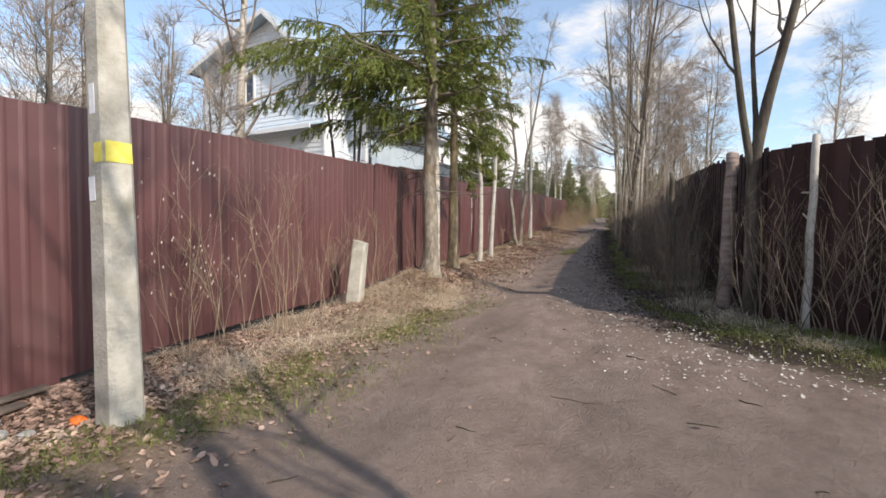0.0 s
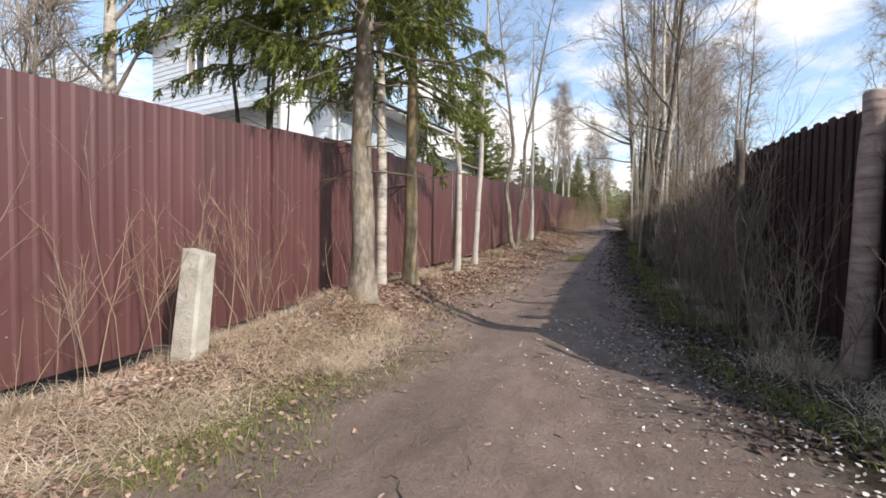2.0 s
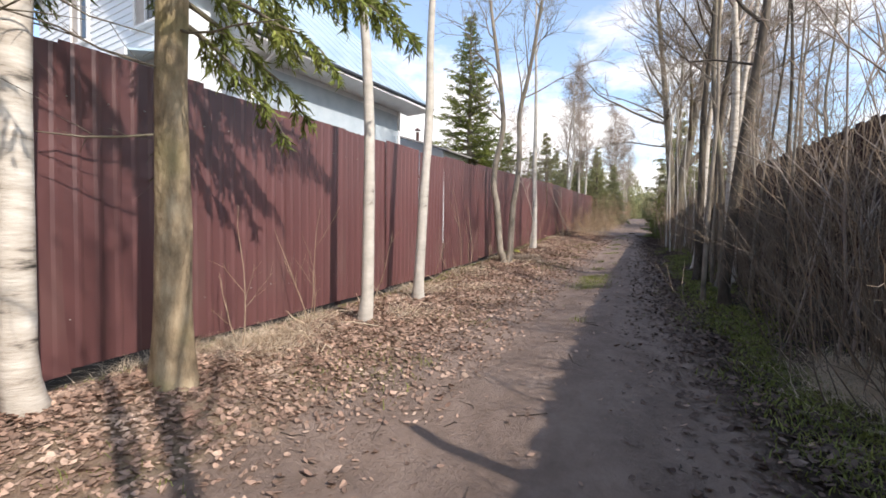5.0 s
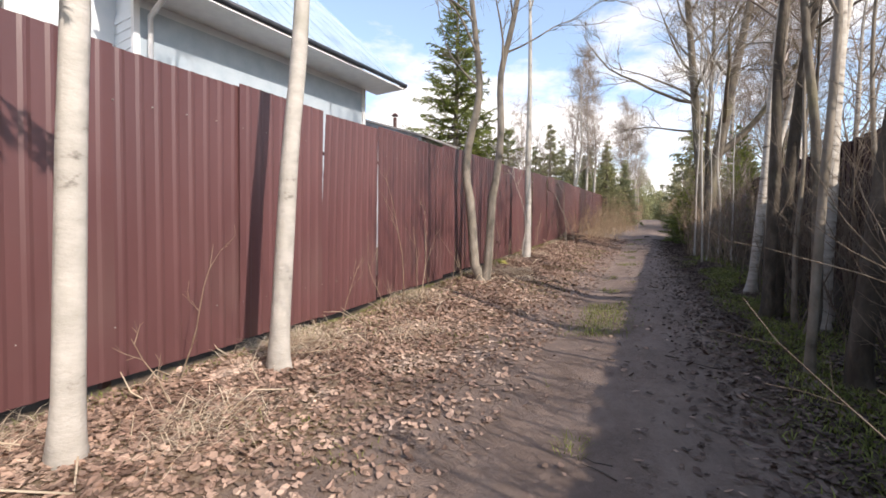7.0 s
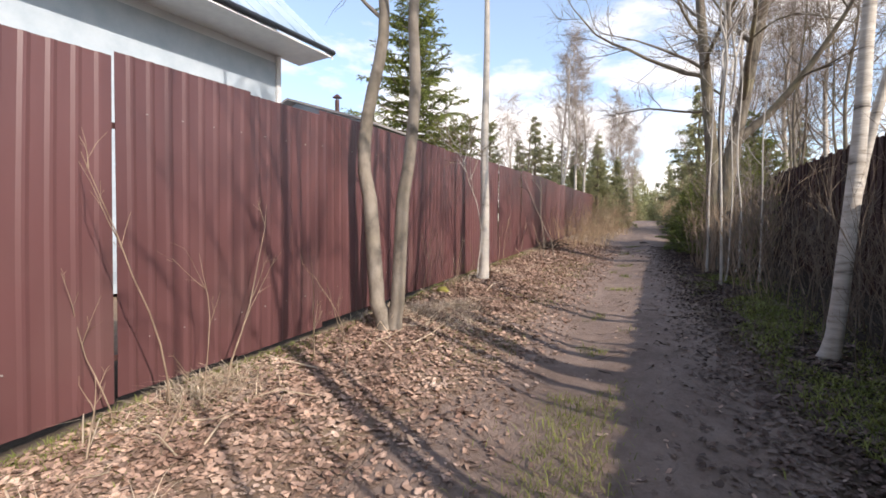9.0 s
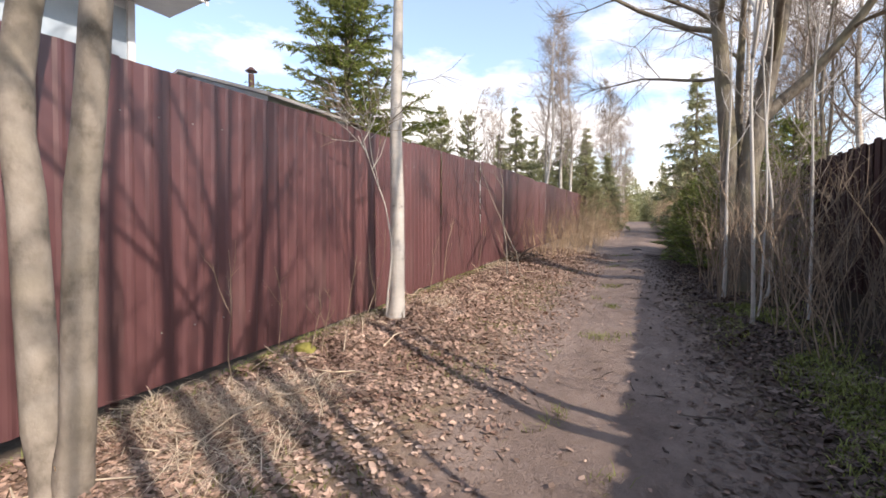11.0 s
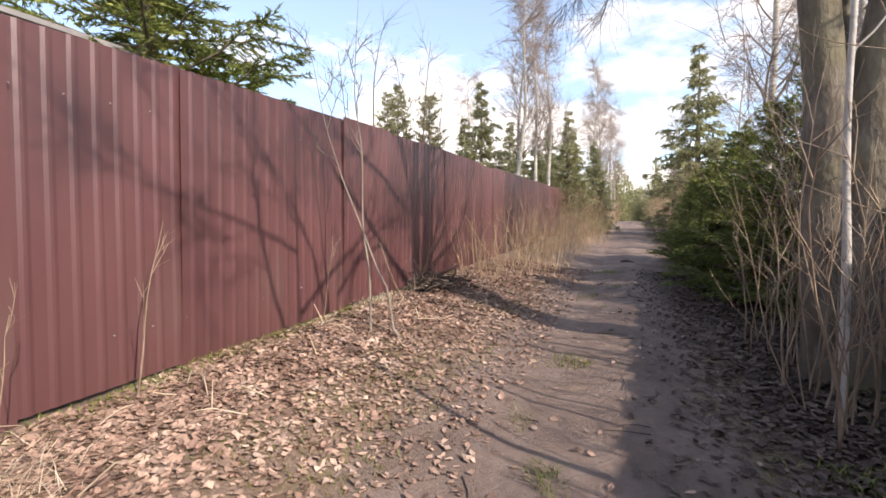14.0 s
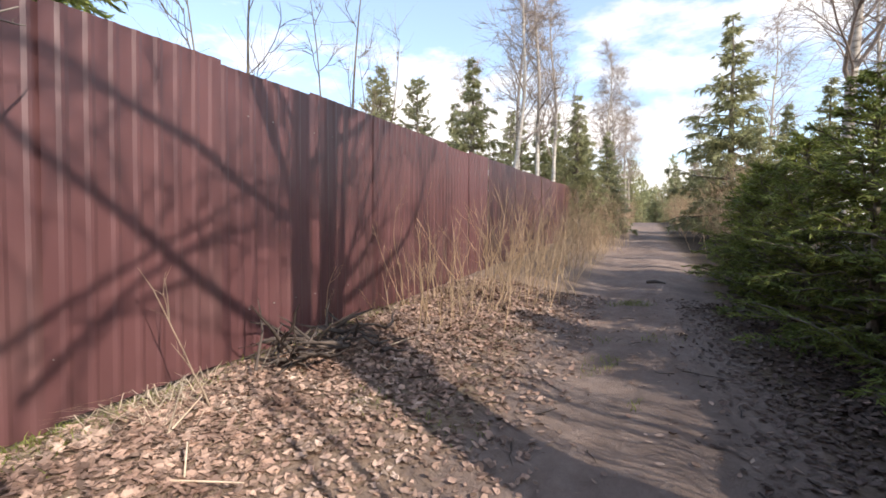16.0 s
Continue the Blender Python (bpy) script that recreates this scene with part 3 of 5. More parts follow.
def bare_tree(seed, x, y, stems, bark, twig_mat, label, name="bare_tree", group="", crown=(0.35, 18, 2.4), sub=6, fine=6, lift=0.05, droop=0.0,
              twig_len=0.5, twig_r=0.004, flare=1.35, spread_angle=0.85, crook=0.02, extra_limbs=(), category="tree", sink=0.08, bow=1.0):
    """stems: (dx, dy, base radius, height, lean x, lean y), or with a seventh item, the course as (height, dx, dy). extra_limbs: (stem, height, azimuth, rise, length, radius)."""
    rng = random.Random(seed)
    base_z = ground_z(x, y) - sink
    root = thing(name, x, y, base_z, label, category, group)
    for i, (dx, dy, r, h, lx, ly, *course) in enumerate(stems):
        trunk, limbs, twigs = Shape(), Shape(), Shape()
        steps = 30
        pts = []
        for k in range(steps + 1):
            f = k / steps
            g = f ** 1.6 if f < 0.15 else f
            b = g ** bow
            if course:
                hs, ox, oy = zip(*course[0])
                dx, dy, b = float(np.interp(h * g, hs, ox)), float(np.interp(h * g, hs, oy)), 0.0
            pts.append(Vector((dx + lx * b + crook * h * noise.noise((seed + i, f * 3.0, 0.0)), dy + ly * b + crook * h * noise.noise((seed + i, 5.0, f * 3.0)), h * g)))
        for _ in range(2 if course else 0):     # ease the bends of the course
            pts = [pts[0]] + [Vector(((a.x + b.x * 2 + c.x) / 4, (a.y + b.y * 2 + c.y) / 4, b.z)) for a, b, c in zip(pts, pts[1:], pts[2:])] + [pts[-1]]
        rad = [r * (1 - 0.88 * (k / steps) ** 0.9) * (1 + (flare - 1) * math.exp(-pts[k].z / 0.18)) for k in range(steps + 1)]
        trunk.tube(pts, rad, 16, False, 0.12, 0.12)
        start, count, length = crown
        grow_crown(rng, limbs, twigs, pts, r, start, count, length, sub, fine, lift, droop, spread_angle, twig_len, twig_r)
        for stem, hh, azim, rise, length2, rad2 in extra_limbs:
            if stem != i:
                continue
            p, d = at_path(pts, min(0.97, hh / h))
            w = Vector((math.sin(radians(azim)), math.cos(radians(azim)), rise))
            limb = wander(rng, p, w, length2, 9, 0.13, 0.02)
            limbs.tube(limb, taper(rad2, 0.008, 10), 7)
            grow_crown(rng, limbs, twigs, limb, rad2, 0.3, 9, length2 * 0.38, 5, 5, lift, droop, 0.8, twig_len, twig_r)
        part("trunk", trunk.mesh("trunk", bark), root)
        part("crown", joined("crown", limbs, bark if bark is not M_BIRCH else twig_mat, twigs, twig_mat), root)
    return root


def spruce(seed, x, y, height, r, label, needles, first=0.1, reach=2.2, whorls=26, per=6, dense=9, blade=0.075, width=0.016, droop=0.05, dead=0,
           name="spruce_tree", group="", top=1.0, lean=(0, 0), bark=None, hang=0.35, low=None, power=0.8, sink=0.08):
    rng = random.Random(seed)
    root = thing(name, x, y, ground_z(x, y) - sink, label, "tree", group)
    trunk, wood, leaf = Shape(), Shape(), Shape()
    pts = [Vector((lean[0] * k / 48 + 0.03 * noise.noise((seed, k * 0.14, 0)), lean[1] * k / 48, height * (k / 48) ** 1.15)) for k in range(49)]
    trunk.tube(pts, [r * (1 - 0.93 * p.z / height) * (1 + 0.4 * math.exp(-p.z / 0.2)) for p in pts], 20, False, 0.13, 0.16)

    def bough(p, way, length, rad):
        limb = wander(rng, p, way, length, 7, 0.06, -droop)
        for q in limb[5:]:
            q.z += 0.05 * length
        wood.tube(limb, taper(rad, 0.004, 8), 5)
        for _ in range(int(dense * max(1.0, length * 2.2))):
            f = rng.uniform(0.16, 1.0)
            q, e = at_path(limb, f)
            side = e.cross(Vector((0, 0, 1)))
            side = side.normalized() if side.length > 1e-3 else Vector((1, 0, 0))
            sgn = rng.choice((-1, 1))
            w = (e * rng.uniform(0.4, 0.9) + side * sgn * rng.uniform(0.4, 1.0) + Vector((0, 0, rng.uniform(-hang, 0.12) - hang * 0.4))).normalized()
            l2 = (0.12 + 0.34 * length * (1.1 - f) * 0.6) * rng.uniform(0.6, 1.2)
            tw = wander(rng, q, w, l2, 3, 0.08, -hang * 0.12)
            wood.tube(tw, taper(0.004, 0.0015, 4), 3)
            nb = max(4, int(l2 / 0.016))
            for b in range(nb):
                c, ct = at_path(tw, min(0.999, (b + rng.random()) / nb))
                nd = sideways(rng, ct, rng.uniform(0.35, 0.85)) * blade * rng.uniform(0.6, 1.15)
                leaf.blade(c, nd, width, nd.cross(Vector((rng.uniform(-1, 1), rng.uniform(-1, 1), rng.uniform(-1, 1)))).normalized())

    for wv in range(whorls):
        f = first + (top - first) * (wv + rng.random() * 0.6) / whorls
        z = height * f
        p = at_path(pts, min(0.995, f ** (1 / 1.15)))[0]
        length = reach * max(0.06, (1 - f) / (1 - first)) ** power * rng.uniform(0.75, 1.1)
        a0 = rng.uniform(0, 6.28)
        for k in range(per):
            a = a0 + 6.283 * k / per + rng.uniform(-0.3, 0.3)
            p = at_path(pts, min(0.995, max(0.02, f + rng.uniform(-0.8, 0.8) * (top - first) / whorls) ** (1 / 1.15)))[0]
            bough(p, Vector((math.cos(a), math.sin(a), rng.uniform(-0.15, 0.25) + 0.5 * f)), length * rng.uniform(0.45, 1.1), 0.010 + 0.012 * length)
    for k in range(dead):
        z = rng.uniform(1.6, max(1.7, height * first))
        p = at_path(pts, min(0.99, (z / height) ** (1 / 1.15)))[0]
        a = rng.uniform(0, 6.28)
        limb = wander(rng, p, Vector((math.cos(a), math.sin(a), rng.uniform(-0.2, 0.1))), rng.uniform(0.4, 2.0), 5, 0.12, -0.01)
        wood.tube(limb, taper(0.012, 0.003, 6), 4)
        for _ in range(6):
            q, e = at_path(limb, rng.uniform(0.2, 1))
            wood.tube(wander(rng, q, sideways(rng, e, 0.8), rng.uniform(0.1, 0.35), 2, 0.15, -0.05), [0.003, 0.002, 0.001], 3)
    for z, azim, rise, length in low or ():
        p = at_path(pts, (z / height) ** (1 / 1.15))[0]
        bough(p, Vector((math.sin(radians(azim)), math.cos(radians(azim)), rise)), length, 0.022)
    part("trunk", trunk.mesh("trunk", bark or M_SPRUCEBARK), root)
    part("crown", joined("crown", wood, M_GREYBARK, leaf, needles), root)
    return root


def shrub(seed, x, y, stems, height, spread, mat, label, name="bare_shrub", r=0.008, lean=(0, 0), fork=4, group="", buds=None, patch=0.15, category="shrub", single=True):
    rng = random.Random(seed)
    root = thing(name, x, y, ground_z(x, y) - 0.03, label, category, group)
    s = Shape()
    bud = Shape()
    for _ in range(stems):
        if single:
            s = Shape()
        p = Vector((rng.gauss(0, patch), rng.gauss(0, patch), 0))
        p.z = ground_z(x + p.x, y + p.y) - ground_z(x, y)
        h = height * rng.uniform(0.5, 1.1)
        way = Vector((rng.gauss(lean[0], spread), rng.gauss(lean[1], spread), 1.0))
        path = wander(rng, p, way, h, 7, 0.10, 0.06)
        rr = r * rng.uniform(0.6, 1.3)
        s.tube(path, taper(rr, 0.0018, 8), 5)
        for _ in range(fork):
            q, e = at_path(path, rng.uniform(0.25, 0.95))
            br = wander(rng, q, sideways(rng, e, rng.uniform(0.35, 0.8)), h * rng.uniform(0.12, 0.4), 4, 0.1, 0.06)
            s.tube(br, taper(rr * 0.45, 0.0012, 5), 4)
            for _ in range(3):
                t0, e2 = at_path(br, rng.uniform(0.2, 1))
                tw = wander(rng, t0, sideways(rng, e2, 0.6), h * rng.uniform(0.04, 0.14), 2, 0.12, 0.03)
                s.tube(tw, [rr * 0.22, rr * 0.18, 0.001], 3)
                if buds and rng.random() < 0.3:
                    c = tw[-1]
                    bud.tube([c, c + Vector((0, 0, 0.012)), c + Vector((0.004, 0, 0.03))], [0.003, 0.008, 0.002], 5)
        if single:
            part("stem", s.mesh("stem", mat), root)
    if not single:
        part("stalks", s.mesh("stalks", mat), root)
        root["kind"] = "stuff"
    if buds:
        part("catkins", bud.mesh("catkins", buds), root, "small pale catkins")["kind"] = "stuff"
    return root


# ---- left side, along the metal fence ----
def prism(shape, w0, d0, w1, d1, h, chamfer=0.025, cx=0.0, cy=0.0, z0=0.0, steps=1, top_drop=0.0):
    """A tapered square post with chamfered corners."""
    base = len(shape.v)
    rows = steps + 1
    for j in range(rows):
        f = j / steps
        w, d = (w0 + (w1 - w0) * f) / 2, (d0 + (d1 - d0) * f) / 2
        c = chamfer
        for px, py in ((-w + c, -d), (w - c, -d), (w, -d + c), (w, d - c), (w - c, d), (-w + c, d), (-w, d - c), (-w, -d + c)):
            shape.v.append(Vector((cx * f + px, cy * f + py, z0 + h * f - (top_drop * (px + w) / (2 * w) if j == rows - 1 else 0))))
    for j in range(steps):
        for k in range(8):
            k2 = (k + 1) % 8
            shape.f.append((base + j * 8 + k, base + j * 8 + k2, base + j * 8 + 8 + k2, base + j * 8 + 8 + k))
    shape.f.append(tuple(base + steps * 8 + k for k in range(8)))


pole = thing("utility_pole", -3.16, 2.1, ground_z(-3.16, 2.1) - 0.1, "square tapered concrete utility pole with yellow sticker", "pole", rz=-5)
s = Shape()
prism(s, 0.23, 0.23, 0.10, 0.10, 8.5, 0.03, -0.32, 0.0, steps=24)
part("shaft", s.mesh("shaft", M_CONCRETE, False), pole)
for name, mat, c, size, label in (("sticker", M_YELLOW, (0.030, -0.005, 1.95), (0.003, 0.168, 0.14), "faded yellow paper sticker"),
                                  ("sticker", M_YELLOW, (-0.03, -0.103, 1.94), (0.09, 0.003, 0.13), "yellow paper sticker wrapped on the side"),
                                  ("notice", M_PAPER, (-0.095, -0.107, 1.7), (0.07, 0.003, 0.16), "torn white paper notice"),
                                  ("notice", M_PAPER, (-0.1, -0.099, 2.3), (0.06, 0.003, 0.2), "torn white paper notice")):
    s = Shape()
    s.box((0, 0, 0), size)
    st = part(name, s.mesh(name, mat, False), pole, label)
    st.location, st.rotation_euler = c, (0.008, -0.038, 0)

short_post = thing("concrete_post", -3.85, 6.2, ground_z(-3.85, 6.2) - 0.1, "short weathered concrete post among dry grass", "post", rz=12)
s = Shape()
prism(s, 0.25, 0.23, 0.215, 0.2, 1.10, 0.025, 0.11, 0.02, steps=6, top_drop=0.06)
part("shaft", s.mesh("shaft", M_CONCRETE, False), short_post)

spruce(11, -3.52, 8.6, 11.5, 0.165, "tall spruce with bare grey trunk and drooping green boughs", M_NEEDLE, first=0.33, reach=3.2, whorls=18, per=5, dense=10,
       blade=0.09, width=0.022, droop=0.06, dead=30, hang=0.95, low=((3.3, 200, 0.1, 2.4), (3.3, 265, -0.1, 2.0), (3.6, 100, 0.1, 2.0), (3.5, 300, 0.0, 1.8),
                                                                      (3.2, 220, -0.25, 1.6), (3.8, 180, 0.1, 2.7), (4.0, 215, 0.1, 3.0), (4.1, 250, 0.1, 2.8), (4.0, 60, 0.0, 2.0), (3.7, 330, 0.0, 1.9), (3.9, 235, 0.05, 3.4), (4.2, 200, 0.15, 3.2), (3.6, 245, -0.1, 3.0), (4.3, 90, 0.05, 2.4), (3.9, 120, 0.0, 2.3), (4.4, 270, 0.1, 3.2), (3.4, 85, -0.15, 1.6),
            (4.6, 262, 0.1, 4.2), (4.4, 250, 0.08, 4.0), (4.8, 240, 0.1, 4.1), (4.3, 275, 0.05, 3.6), (5.0, 255, 0.05, 4.2), (4.5, 230, 0.05, 3.6)))
spruce(12, -3.63, 10.35, 10.5, 0.125, "slender spruce with reddish upper bark and hanging boughs", M_NEEDLE, bark=M_OCHREBARK, first=0.35, reach=2.5, whorls=18, per=6, dense=13,
       blade=0.09, width=0.022, droop=0.08, dead=10, hang=0.8, low=((2.75, 15, -0.3, 1.4), (2.6, 25, -0.3, 1.1), (2.9, 40, -0.2, 1.3), (3.3, 60, -0.1, 1.7), (3.6, 110, 0.0, 1.8), (3.5, 20, -0.1, 2.2), (3.8, 300, 0.0, 1.9)))
bare_tree(13, -3.85, 9.65, [(0, 0, 0.095, 11, -0.1, 0.1)], M_BIRCH, M_TWIG, "white-barked birch between two spruces", "birch_tree", crown=(0.45, 16, 1.8))
bare_tree(14, -3.70, 12.8, [(0, 0, 0.082, 10, -0.1, 0.2)], M_ASPEN, M_TWIG, "slim pale aspen with smooth bare trunk", "aspen_tree", "aspens by the fence", crown=(0.45, 16, 1.8), twig_r=0.003)
bare_tree(15, -3.71, 14.3, [(0, 0, 0.085, 10, 0.25, 0.35)], M_ASPEN, M_TWIG, "slim pale aspen with smooth bare trunk", "aspen_tree", "aspens by the fence", crown=(0.45, 16, 1.8), twig_r=0.003)
bare_tree(16, -3.80, 19.35, [(0, 0, 0.10, 9.5, 0, 0, ((0, -0.03, 0), (0.5, -0.07, 0), (1.0, -0.17, 0), (1.6, -0.30, 0), (2.1, -0.37, 0), (2.8, -0.30, 0.05), (3.5, -0.13, 0.1), (4.4, -0.28, 0.1), (9.5, -0.9, 0.2))),
                              (0, 0, 0.088, 9.5, 0, 0, ((0, 0.03, 0.03), (0.6, 0.05, 0.03), (1.2, 0.11, 0.04), (1.8, 0.19, 0.05), (2.4, 0.28, 0.05), (3.1, 0.30, 0.05), (3.8, 0.20, 0.0), (4.3, 0.38, 0), (9.5, 1.3, 0.2)))],
          M_TANBARK, M_TWIG, "twin-stemmed tan tree forking at the ground", "aspen_tree", crown=(0.36, 13, 1.9), crook=0.006, flare=1.25)
bare_tree(17, -3.93, 22.97, [(0, 0, 0.10, 9.5, 0, 0, ((0, -0.02, 0), (0.2, 0.0, 0), (0.45, 0.06, 0), (0.7, 0.07, 0), (1.1, 0.01, 0), (1.6, 0.02, 0), (2.6, 0.0, 0), (3.1, 0.01, 0), (9.5, -0.1, 0.2))),
                             (0, 0, 0.017, 2.6, 0, 0, ((0, -0.11, -0.07), (0.5, -0.05, -0.07), (0.95, 0.0, -0.09), (1.5, -0.10, -0.09), (1.9, -0.26, -0.12), (2.6, -0.4, -0.3)))],
          M_ASPEN, M_TWIG, "pale aspen with a thin second stem at its foot", "aspen_tree", crown=(0.64, 8, 1.5), crook=0.004, sub=4, fine=4)

# saplings and suckers in front of the sheets
rng = random.Random(21)
for k in range(13):
    y = 3.0 + k * 0.36 + rng.uniform(-0.1, 0.1)
    shrub(100 + k, -3.95 + rng.uniform(-0.2, 0.25), y, rng.randint(3, 6), rng.uniform(1.4, 2.3), 0.12, M_SHRUB, "thin leafless willow suckers against the fence",
          "willow_shrub", 0.0056, group="willow suckers by the fence", fork=5, buds=M_PETAL if k < 4 else None)
for k, y in enumerate((7.5, 7.9, 8.2, 8.9, 9.2, 11.3, 11.8, 12.3, 13.6, 15.4, 16.6, 17.2, 18.2, 18.7, 20.2, 21.4, 22.3, 24.2, 25.4, 27.0, 28.2)):
    shrub(140 + k, -4.05 + rng.uniform(-0.15, 0.2), y, rng.randint(1, 3), rng.uniform(0.8, 1.7), 0.2, M_SHRUB, "thin bare saplings at the foot of the fence",
          "sapling", 0.007, group="saplings by the fence", fork=3)
bare_tree(170, -3.65, 27.0, [(0, 0, 0.014, 3.6, 0, 0, ((0, 0.05, 0), (0.75, 0.03, 0), (1.15, -0.06, 0), (1.55, -0.06, 0), (2.0, -0.06, 0), (2.5, -0.16, 0), (3.6, -0.1, 0))),
                             (0, 0, 0.013, 3.4, 0, 0, ((0, 0.38, 0.0), (0.3, 0.32, 0), (0.75, 0.11, 0), (1.15, -0.06, 0), (1.75, -0.33, 0), (2.35, -0.55, 0), (3.4, -0.8, 0)))],
          M_TANBARK, M_TWIG, "two thin pale saplings crossing in front of the fence", "sapling", crown=(0.4, 5, 0.7), sub=3, fine=2, twig_len=0.25, twig_r=0.0022, crook=0.004, flare=1.1)

# brown weed thicket farther along the fence
for k in range(26):
    y = 30.9 + k * 0.6
    shrub(200 + k, -3.75 + 0.45 * rng.random() + 0.03 * k, y, rng.randint(12, 24), rng.uniform(0.7, 1.8), 0.32, M_DRY, "thicket of dry brown weed stalks beside the fence", "dry_weeds", 0.006,
          group="dry weeds along the fence", fork=4, patch=0.36, single=False)

# root plate and broken sticks
pile = thing("brush_pile", -3.95, 29.4, ground_z(-3.95, 29.4), "small heap of dark broken roots and sticks", "brush pile")
rg = random.Random(31)
for _ in range(70):
    s = Shape()
    p = Vector((rg.gauss(0.08, 0.2), rg.gauss(0, 0.34), rg.uniform(0.0, 0.16)))
    s.tube(wander(rg, p, Vector((rg.gauss(0, 1), rg.gauss(0, 1), rg.uniform(0, 0.7))), rg.uniform(0.2, 0.6), 4, 0.2, -0.03), taper(rg.uniform(0.010, 0.026), 0.004, 5), 5)
    part("stick", s.mesh("stick", M_STICK), pile)


def lump(name, x, y, size, mat, label, category, seed, sink=0.3, group=""):
    bm = bmesh.new()
    bmesh.ops.create_icosphere(bm, subdivisions=3, radius=1)
    for v in bm.verts:
        k = 1 + 0.35 * noise.noise(v.co * 1.3 + Vector((seed, 0, 0))) + 0.12 * noise.noise(v.co * 3.7 + Vector((seed, 4, 0)))
        v.co = Vector((v.co.x * size[0], v.co.y * size[1], v.co.z * size[2])) * k
    me = bpy.data.meshes.new(name)
    bm.to_mesh(me)
    bm.free()
    me.materials.append(mat)
    me.polygons.foreach_set("use_smooth", [True] * len(me.polygons))
    ob = new(name, me)
    ob.location = (x, y, ground_z(x, y) + size[2] * (1 - sink) - size[2] * 0.5)
    return tagged(ob, label, category, group)


lump("stone", -3.62, 1.62, (0.07, 0.06, 0.05), M_STONE, "small pale stone beside the utility pole", "stone", 1)
lump("stone", -3.5, 1.72, (0.05, 0.05, 0.04), M_STONE, "small pale stone beside the utility pole", "stone", 2)
lump("stone", -3.85, 1.7, (0.08, 0.06, 0.05), M_STONE, "small pale stone beside the utility pole", "stone", 3)
lump("stone", 2.95, 6.0, (0.22, 0.16, 0.17), M_STONE, "pale rough boulder in green grass", "stone", 4)
lump("plastic_litter", -3.42, 1.98, (0.06, 0.05, 0.045), M_ORANGE, "crumpled orange plastic litter beside the pole", "litter", 5)
lump("white_litter", -3.05, 17.6, (0.05, 0.08, 0.04), M_PAPER, "crumpled white plastic litter by the fence", "litter", 6).location.x = -4.1
lump("moss_cushion", -4.1, 21.5, (0.12, 0.10, 0.07), M_MOSS, "yellow-green moss cushion by the fence", "moss", 7)

# ---- right side ----
def snag(seed, x, y, h, r, label, mat, lean=(0, 0)):
    rng = random.Random(seed)
    root = thing("tree_snag", x, y, ground_z(x, y) - 0.08, label, "dead tree")
    s = Shape()
    pts = [Vector((lean[0] * k / 10 + 0.02 * noise.noise((seed, k * 0.5, 0)), lean[1] * k / 10, h * k / 10)) for k in range(11)]
    s.tube(pts, [r * (1 - 0.12 * k / 10) * (1 + 0.3 * math.exp(-k)) for k in range(11)], 14, True)
    part("trunk", s.mesh("trunk", mat), root)
    s = Shape()
    s.tube([pts[-1] - Vector((0, 0, 0.02)), pts[-1] + Vector((0.004, 0.002, 0.006))], [r * 0.84, r * 0.82], 14, True)
    part("cut_face", s.mesh("cut_face", M_ASPEN), root, "pale sawn end of the trunk")
    for k in range(3):
        q = at_path(pts, rng.uniform(0.3, 0.85))[0]
        a = rng.uniform(0, 6.28)
        s = Shape()
        s.tube(wander(rng, q, Vector((math.cos(a), math.sin(a), 0.4)), r + rng.uniform(0.06, 0.18), 3, 0.1, 0.0), [0.016, 0.013, 0.01, 0.008], 6, True)
        part("branch_stub", s.mesh("branch_stub", mat), root)
    return root


snag(41, 1.66, 8.15, 2.5, 0.098, "dead birch trunk sawn off at fence height", M_PINKBIRCH, (0.06, 0.02))
snag(42, 1.12, 9.5, 2.38, 0.05, "thin dead trunk snapped off at fence height", M_DARKBARK, (-0.1, 0.0))
snag(43, 2.27, 6.82, 2.5, 0.045, "thin dead pale trunk sawn off by the fence", M_ASPEN, (0.05, 0.0))
bare_tree(44, 1.86, 7.5, [(0, 0, 0.075, 8.0, 0, 0, ((0, 0.02, 0), (2.2, -0.02, 0), (2.7, -0.15, -0.02), (3.2, -0.21, -0.02), (3.7, -0.27, 0), (8, -0.7, 0.3))),
                          (0, 0, 0.105, 8.5, 0, 0, ((0, 0.03, 0.02), (1.2, 0.01, 0.02), (2.3, -0.01, 0.02), (2.9, 0.08, 0), (3.3, 0.14, 0), (3.7, 0.24, 0), (8.5, 1.2, -0.2))),
                          (0, 0, 0.055, 8.0, 0, 0, ((0, 0.0, 0.06), (2.5, 0.0, 0.05), (3.0, 0.03, 0.1), (3.6, 0.0, 0.15), (8, 0.1, 0.8)))], M_DARKBARK, M_TWIG,
          "dark multi-stemmed bare tree by the fence corner", crown=(0.4, 9, 1.7), crook=0.01, sub=4, fine=4, twig_r=0.003, flare=1.15)
